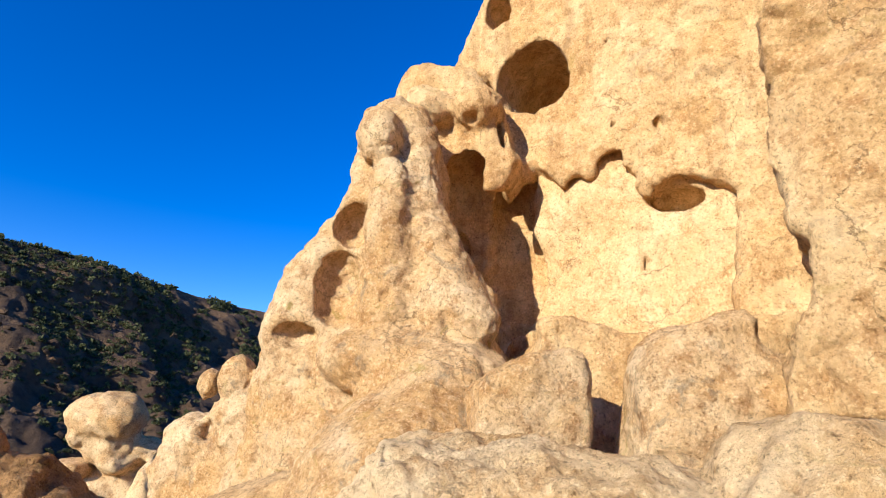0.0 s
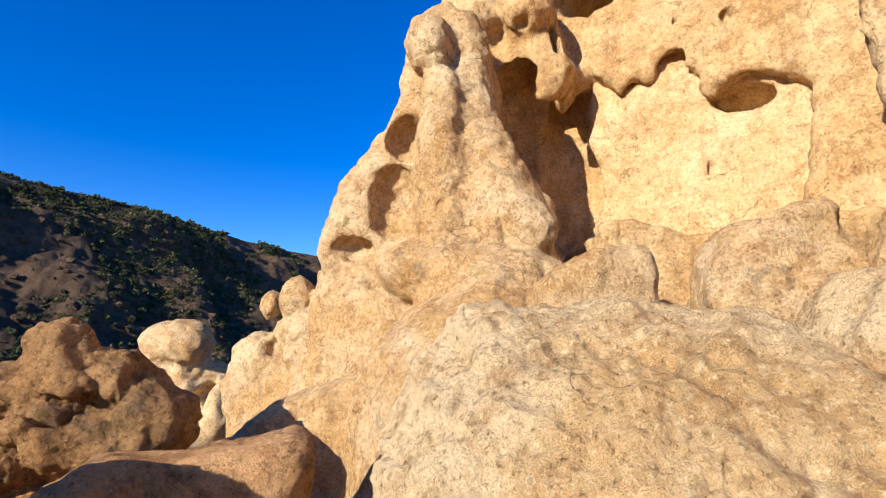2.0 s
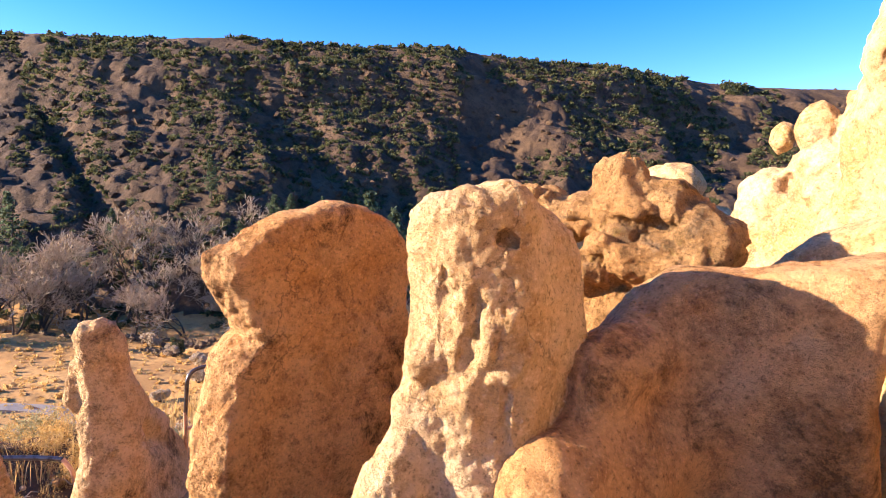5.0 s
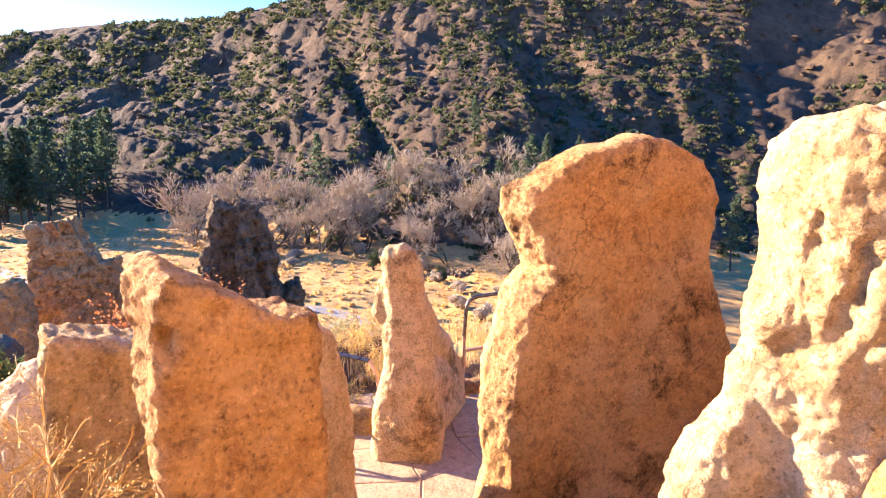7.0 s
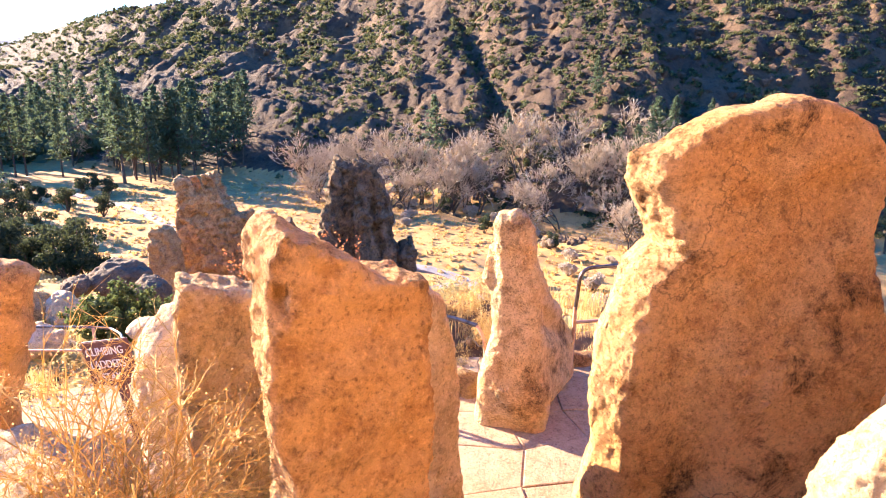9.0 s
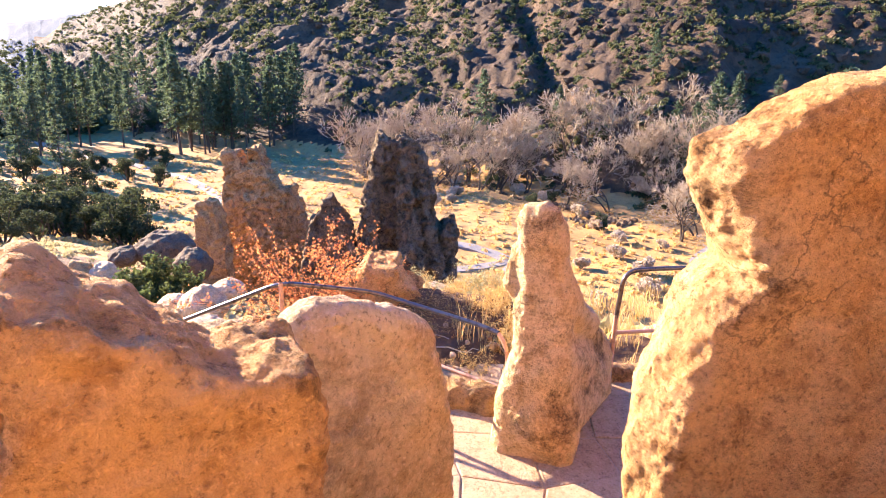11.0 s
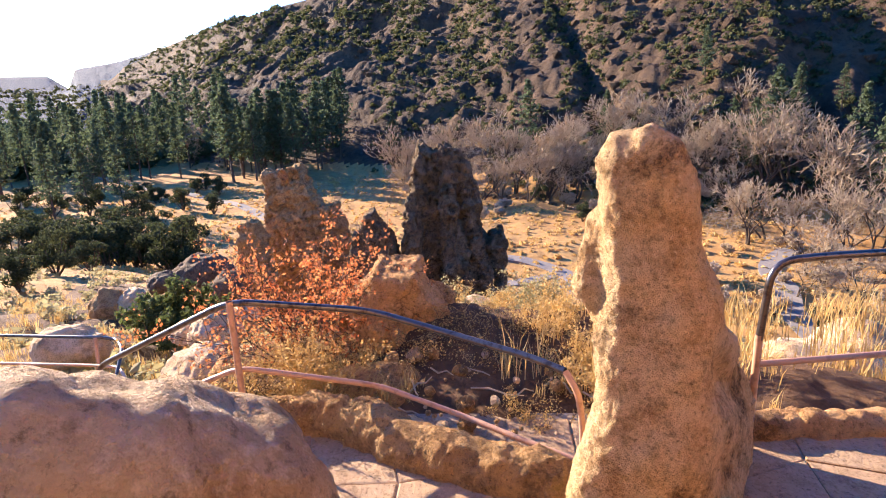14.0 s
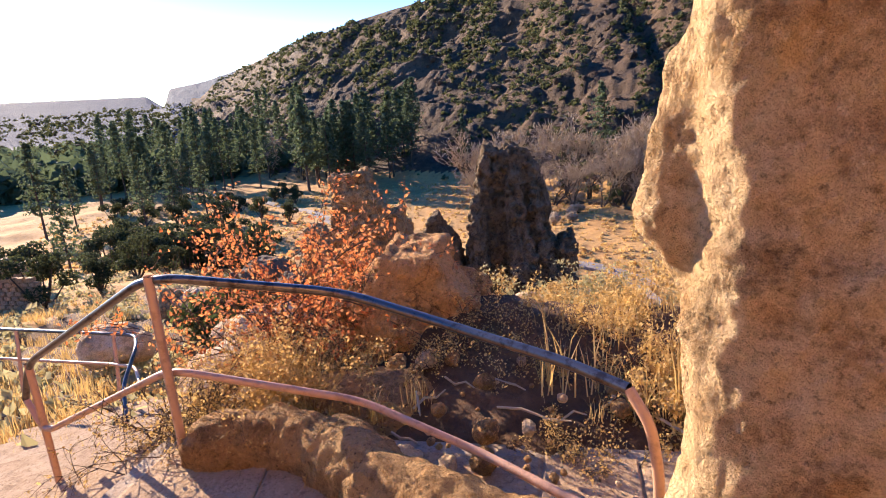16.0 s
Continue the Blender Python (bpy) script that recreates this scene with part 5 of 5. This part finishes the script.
kerb = new("stone_kerb")
tagged(kerb, "rough tan kerb of mortared stones", "kerb")
spots = [(-6.78, -1.22), (-6.86, -0.9), (-6.74, -0.58), (-6.56, -0.3), (-6.4, 0.0), (-6.28, 0.32), (-6.15, 0.6)]
for i, ((xa, ya), (xb, yb)) in enumerate(zip(spots, spots[1:])):
    s = Solid().limb((xa, ya, 0.07), (xb, yb, 0.07), 0.16, 0.15, 0.02).limb((xa, ya, -0.1), (xb, yb, -0.1), 0.17, 0.17, 0.05)
    # darker brown than the tan stone: the kerb's dappled shade is in its colour
    part("kerb_stone", s.mesh("kerb_stone", 0.02, (0.02, 0.2), (0.01, 0.06), 0.02, 200 + i), TUFF_BROWN, kerb)
kerb2 = new("stone_kerb")
tagged(kerb2, "low tan kerb beyond the handrail", "kerb")
for i in range(4):
    s = Solid().limb((-6.75, 1.85 + 0.45 * i, 0.03), (-6.78, 2.3 + 0.45 * i, 0.03), 0.12, 0.11, 0.02)
    part("kerb_stone", s.mesh("kerb_stone", 0.022, (0.02, 0.2), (0.01, 0.06), 0.02, 210 + i), TUFF_WARM, kerb2)

# ---- handrails ----
def paint_material(name, colour, metal, rough, worn, amount):
    m, t, b = material(name, rough)
    wear = ramp(t, grain(t, 14, 6, 0.7), 0.5, 0.62)
    t.links.new(mix(t, colour, worn, times(t, wear, amount)), b.inputs["Base Color"])
    b.inputs["Metallic"].default_value = metal
    b.inputs["Specular IOR Level"].default_value = 0.5
    bumps(t, b, [(grain(t, 120, 3), 0.2, 0.001)])
    return m


RAIL_STEEL = paint_material("worn_rail_steel", (0.16, 0.13, 0.12), 0.85, 0.28, (0.05, 0.03, 0.025), 0.8)
RAIL_PAINT = paint_material("tan_rail_paint", (0.5, 0.27, 0.165), 0.05, 0.45, (0.24, 0.12, 0.07), 0.55)


def bent(pts, radius, sides=10, corner=0.12):
    """A pipe along pts with rounded bends."""
    pts = [Vector(p) for p in pts]
    path = [pts[0]]
    for a, b, c in zip(pts, pts[1:], pts[2:]):
        k = min(corner, (b - a).length * 0.45, (c - b).length * 0.45)
        s, e = b + (a - b).normalized() * k, b + (c - b).normalized() * k
        path += [s * (1 - u) ** 2 + b * 2 * u * (1 - u) + e * u * u for u in (0, 0.2, 0.4, 0.6, 0.8, 1)]
    path.append(pts[-1])
    v, f = tubes([(path, [radius] * len(path))], sides)
    return raw_mesh("pipe", v, f)


def handrail(label, top, mids, posts, radius=0.021):
    e = new("handrail")
    tagged(e, label, "handrail")
    for pts in top:
        part("top_rail", bent(pts, radius, corner=0.16), RAIL_STEEL, e, "worn shiny top rail")
    for pts in mids:
        part("middle_rail", bent(pts, radius * 0.9), RAIL_PAINT, e)
    for a, b in posts:
        part("post", bent([a, b], radius * 1.02), RAIL_PAINT, e)
    return e


TOP_A, TOP_B = (-6.68, -1.32, 0.97), (-7.13, -2.59, 0.32)
MID_A, MID_B = (-6.72, -1.33, 0.50), (-7.13, -2.59, -0.13)
handrail("brown painted steel handrail with a worn shiny top",
         [[(-7.2, -2.75, 0.05), TOP_B, TOP_A, (-6.85, -0.48, 0.83), (-6.70, 0.03, 0.73), (-6.42, 0.50, 0.70), (-6.28, 0.68, 0.68)]],
         [[(-7.2, -2.75, 0.05), MID_B, MID_A, (-6.84, -0.45, 0.30), (-6.66, 0.13, 0.17), (-6.42, 0.47, 0.16), (-6.24, 0.77, 0.14)],
          [(-6.28, 0.68, 0.68), (-6.22, 0.74, 0.59), (-6.22, 0.77, 0.41), (-6.22, 0.78, 0.02)]],
         [(TOP_A, (-6.72, -1.34, -0.13)), (TOP_B, (-7.15, -2.6, -0.9))])
R0 = (-6.46, 1.77, 0.0)
handrail("brown steel handrail with a curved end beside the rock pillar",
         [[(-6.46, 1.77, 0.75), (-6.46, 1.8, 1.22), (-6.5, 2.1, 1.235), (-6.62, 3.2, 1.24)]],
         [[(-6.46, 1.77, 0.62), (-6.62, 2.95, 0.63)]],
         [((-6.46, 1.77, 0.8), R0), ((-6.62, 2.97, 1.22), (-6.62, 2.97, 0.0))])
L1, L0 = (-10.77, -5.01, -1.03), (-11.16, -8.33, -1.08)
handrail("steel handrail beside the lower stairs",
         [[L0, (-11.00, -7.41, -1.04), (-10.68, -5.32, -0.97), L1, (-10.29, -4.60, -0.97), (-9.80, -4.46, -1.25), (-9.43, -4.16, -1.48)]],
         [[(-11.05, -8.32, -1.47), (-10.88, -7.41, -1.44), (-10.57, -5.32, -1.35), (-10.40, -4.78, -1.30), (-9.98, -4.39, -1.34)]],
         [((-10.68, -5.25, -0.98), (-10.44, -5.13, -1.81)), ((-10.91, -7.02, -1.03), (-10.68, -6.90, -1.85)), ((-9.43, -4.16, -1.48), (-9.28, -4.12, -2.01))], 0.024)

# ---- sign ----
SIGN = paint_material("brown_sign_paint", (0.13, 0.045, 0.03), 0.0, 0.55, (0.2, 0.1, 0.06), 0.3)
WHITE = paint_material("white_letters", (0.75, 0.72, 0.66), 0.0, 0.6, (0.6, 0.55, 0.5), 0.3)
sign = new("sign")
tagged(sign, "brown wooden sign with white lettering by the stairs", "sign")
sign.matrix_world = Matrix.Translation((-6.20, -2.87, 0.42)) @ Matrix.Rotation(radians(65), 4, "Z") @ Matrix.Rotation(radians(-14), 4, "Y")
part("board", block((-0.3, -0.02, -0.24), (0.3, 0.02, 0.22), 0.008), SIGN, sign)
part("post", block((-0.04, 0.021, -1.3), (0.04, 0.08, 0.2), 0.006), SIGN, sign)
for i, text in enumerate(("CLIMBING", "LADDERS", "STAY")):
    cu = bpy.data.curves.new("lettering", "FONT")
    cu.body, cu.size, cu.extrude, cu.align_x = text, 0.11, 0.003, "CENTER"
    cu.materials.append(WHITE)
    ob = new("lettering", cu)
    ob.parent = sign
    ob.matrix_local = Matrix.Translation((0, -0.026, 0.08 - 0.13 * i)) @ Matrix.Rotation(radians(90), 4, "X")

# ---- near plants ----
def twiggy_bush(name, base, size, mat, label, seed, stems=16, leaf=0.02, leaf_count=14, droop=0.0, stem_mat=None, thick=1.0):
    g = np.random.default_rng(seed)
    e = new(name)
    tagged(e, label, "bush")
    paths, cs = [], []

    def shoot(p, d, length, rad, depth):
        pts, rr2 = [p], [rad]
        for i in range(4):
            d = (d + Vector(g.normal(0, 0.17, 3)) - Vector((0, 0, droop * 0.1))).normalized()
            p = p + d * length / 4
            pts.append(p)
            rr2.append(rad * (1 - 0.18 * (i + 1)))
            if depth < 2:
                for _ in range(2):
                    if g.random() < 0.75:
                        side = (d + Vector(g.normal(0, 0.6, 3))).normalized()
                        shoot(p, side, length * g.uniform(0.3, 0.5), rad * 0.55, depth + 1)
        if depth > 0:
            for _ in range(leaf_count // 2 if depth == 1 else leaf_count // 3):
                u = g.uniform(0.2, 1) * 4
                k = min(int(u), 3)
                q = pts[k].lerp(pts[k + 1], u - k)
                cs.append(tuple(q + Vector(g.normal(0, 0.012 + leaf * 0.4, 3))))
        paths.append(([tuple(q) for q in pts], rr2))
    for _ in range(stems):
        d = Vector((g.normal(0, 0.5), g.normal(0, 0.5), 1)).normalized()
        shoot(Vector(base) + Vector((g.normal(0, 0.08), g.normal(0, 0.08), -0.05)), d, size * g.uniform(0.6, 1.0), 0.009 * thick, 0)
    part("woody_stem", raw_mesh("woody_stem", *tubes(paths, 3), False), stem_mat or TWIG, e)
    part("foliage", raw_mesh("foliage", *leaves(cs, leaf, g), False), mat, e)
    return e


twiggy_bush("red_bush", (-8.1, -1.35, -0.2), 1.18, RED_LEAF, "bush with sparse orange-red autumn leaves", 301, 20, 0.018, 14)
twiggy_bush("red_bush", (-8.25, -0.95, -0.2), 1.05, RED_LEAF, "low bush with orange-red autumn leaves", 302, 14, 0.018, 14)
YELLOW = leaf_material("yellow_dry_leaves", (0.55, 0.35, 0.13), (0.74, 0.53, 0.26))
twiggy_bush("dry_bush", (-2.68, -1.16, 1.28), 0.78, YELLOW, "dry yellow thorny bush beside the rock fins", 303, 46, 0.0045, 9, 0.7, STRAW, 0.6)
twiggy_bush("dry_bush", (-2.60, -1.42, 1.54), 0.7, YELLOW, "sparse dry bush with small yellow leaves", 304, 12, 0.0045, 8, 0.7, STRAW, 0.5)
twiggy_bush("sagebrush", (-9.49, 0.22, -0.53), 0.55, SAGE, "pale sagebrush with upright stalks", 305, 22, 0.018, 18, 0, STRAW, 0.6)
twiggy_bush("sagebrush", (-9.84, 0.91, -0.62), 0.6, SAGE, "pale dry sagebrush behind the handrail", 306, 24, 0.018, 18, 0, STRAW, 0.6)
twiggy_bush("dead_brush", (-7.1, -1.6, -0.2), 0.62, STRAW, "tangle of dead brush under the handrail", 307, 40, 0.01, 8, 1.6, TWIG, 0.6)
twiggy_bush("dead_brush", (-7.35, -1.3, -0.05), 0.55, STRAW, "heap of grey-brown dead twigs below the handrail", 311, 36, 0.01, 8, 1.4, STRAW, 0.5)
twiggy_bush("dead_brush", (-7.2, -0.95, 0.02), 0.5, STRAW, "tangle of dry brush behind the kerb", 308, 40, 0.01, 10, 1.0, STRAW, 0.5)
twiggy_bush("green_shrub", (-17.04, -7.84, -3.89), 1.3, BRIGHT, "bright green juniper shrub among boulders", 309, 30, 0.06, 40)

g = np.random.default_rng(77)
near_spots, far_spots, sage_spots = [], [], []
for _ in range(2600):
    az, rr = g.uniform(-137, -52), 9.6 + 26 * g.random() ** 1.4
    x, y = math.sin(radians(az)) * rr, math.cos(radians(az)) * rr
    near_spots.append((x, y, 0, g.uniform(0.7, 1.5)))
zz = canyon(np.array([s_[0] for s_ in near_spots]), np.array([s_[1] for s_ in near_spots]))[0]
near_spots = [(x, y, z, k) for (x, y, _, k), z in zip(near_spots, zz)]
grass("slope_grass", near_spots, 0.3, STRAW, "tufts of dry yellow grass on the slope", g, 24)
spots = [(-7.3 + g.normal(0, 0.35), g.uniform(-1.2, 2.4), 0.1, g.uniform(0.4, 0.8)) for _ in range(20)] + [(g.uniform(-8.6, -7.2), g.uniform(0.4, 3.8), 0.12, g.uniform(0.7, 1.3)) for _ in range(60)]
grass("kerb_grass", spots, 0.28, STRAW, "dry grass tufts behind the kerb", g, 24, 0.004)
n = 1500
az_, rr_ = g.uniform(-137, -52, n), 10 + 60 * g.random(n) ** 1.3
bx, by = np.sin(np.radians(az_)) * rr_, np.cos(np.radians(az_)) * rr_
clumps("slope_sage", np.stack([bx, by, canyon(bx, by)[0]], 1), g.uniform(0.18, 0.55, n), SAGE, "grey-green sage and brush on the slope", "shrubs", 26, g, 0.3)
n = 5000
az_, rr_ = g.uniform(-135, -60, n), 60 + 110 * g.random(n)
bx, by = np.sin(np.radians(az_)) * rr_, np.cos(np.radians(az_)) * rr_
bz, bs = canyon(bx, by)[:2]
ok = bs <= 0
clumps("meadow_grass", np.stack([bx, by, bz], 1)[ok], g.uniform(0.2, 0.6, ok.sum()), STRAW, "dry golden grass and low brush over the meadow", "grass", 8, g, 0.6, 0.7)

for i, (x, y, z, k) in enumerate(((-8.0, 0.85, 0.0, 0.5), (-8.3, 0.4, 0.0, 0.42), (-7.7, 1.15, 0.0, 0.45), (-8.5, 1.05, 0.0, 0.6), (-7.3, 1.0, 0.0, 0.35), (-9.0, 0.3, -0.2, 0.5))):
    twiggy_bush("dry_brush", (x, y, z - 0.1), k, STRAW, "pale straw-coloured dry brush behind the handrail", 320 + i, 22, 0.012, 12, 0.2, STRAW, 0.55)

for i, (x, y, z, k) in enumerate(((-7.75, -0.2, 0.1, 0.34), (-7.95, 0.12, 0.05, 0.4), (-7.6, 0.3, 0.02, 0.28), (-7.62, -1.05, 0.0, 0.45), (-7.85, -1.45, -0.1, 0.5), (-8.05, 0.45, 0.0, 0.4), (-7.0, 0.55, 0.0, 0.2))):
    twiggy_bush("dead_brush", (x, y, z), k, STRAW, "low brown dead brush on the dirt bank", 340 + i, 20, 0.008, 8, 0.9, TWIG, 0.5)

g = np.random.default_rng(63)
for i in range(14):
    x, y = g.uniform(-7.6, -6.75), g.uniform(-0.4, 0.95)
    a, length = g.uniform(0, 3.14), g.uniform(0.12, 0.4)
    z = 0.05 + 0.1 * (-6.75 - x)
    pts = [(x + math.cos(a) * length * u, y + math.sin(a) * length * u, z + 0.02 * math.sin(9 * u + i)) for u in (0, 0.35, 0.7, 1)]
    thing("dry_stick", raw_mesh("dry_stick", *tubes([(pts, [0.007, 0.008, 0.006, 0.004])], 5)), PALE_TWIG, "bleached dry stick lying on the dirt", "stick", "sticks on the dirt bank")

# ---- ruins ----
RUIN = tuff("masonry_stone", (0.5, 0.34, 0.2), (0.42, 0.26, 0.14), (0.26, 0.15, 0.08))
ruin = new("ruined_wall")
tagged(ruin, "ruined masonry room of small tuff blocks", "ruin")
base = Vector((-25.31, -23.26, -5.69))
g = np.random.default_rng(9)
brick_mesh = block((-0.2, -0.16, -0.1), (0.2, 0.16, 0.1), 0.025)
shared = bpy.data.meshes.new("stone_block")
brick_mesh.to_mesh(shared)
brick_mesh.free()
shared.materials.append(RUIN)
for row in range(11):
    for along in range(9 if row < 9 else 6):
        for side, (dx, dy) in enumerate(((0, 1), (-1, 0))):
            ob = new("stone_block", shared)
            ob.parent = ruin
            k = along * 0.42 + (0.2 if row % 2 else 0.0)
            p = base + Vector((dx * k, dy * k - 2.5, row * 0.21 - 0.5))
            ob.matrix_local = Matrix.Translation(p) @ Matrix.Rotation(radians((90 if dy else 0) + g.normal(0, 4)), 4, "Z") @ Matrix.Diagonal((g.uniform(0.85, 1.05), 1, g.uniform(0.85, 1.05), 1))
stones = []
for (xa, ya), (xb, yb) in (((-130, 0), (-118, 12)), ((-118, 12), (-107, 20)), ((-107, 20), (-97, 30)), ((-97, 30), (-90, 31)), ((-95, 24), (-88, 27)), ((-96, 27), (-91, 33))):
    for _ in range(45):
        u = g.random()
        stones.append((xa + (xb - xa) * u + g.normal(0, 0.5), ya + (yb - ya) * u + g.normal(0, 0.5)))
sx, sy = np.array(stones).T
sz = canyon(sx, sy)[0]
vs = iv[None] * g.uniform(0.7, 1.3, (len(sx), len(iv), 1)) * g.uniform(0.25, 0.6, (len(sx), 1, 1)) + np.stack([sx, sy, sz + 0.15], 1)[:, None]
fs = itf[None] + (np.arange(len(sx)) * len(iv))[:, None, None]
thing("rubble", raw_mesh("rubble", vs.reshape(-1, 3), fs.reshape(-1, 3), False), TUFF_SPIRE, "low rubble of ruined foundations in the meadow", "rubble", kind="stuff")
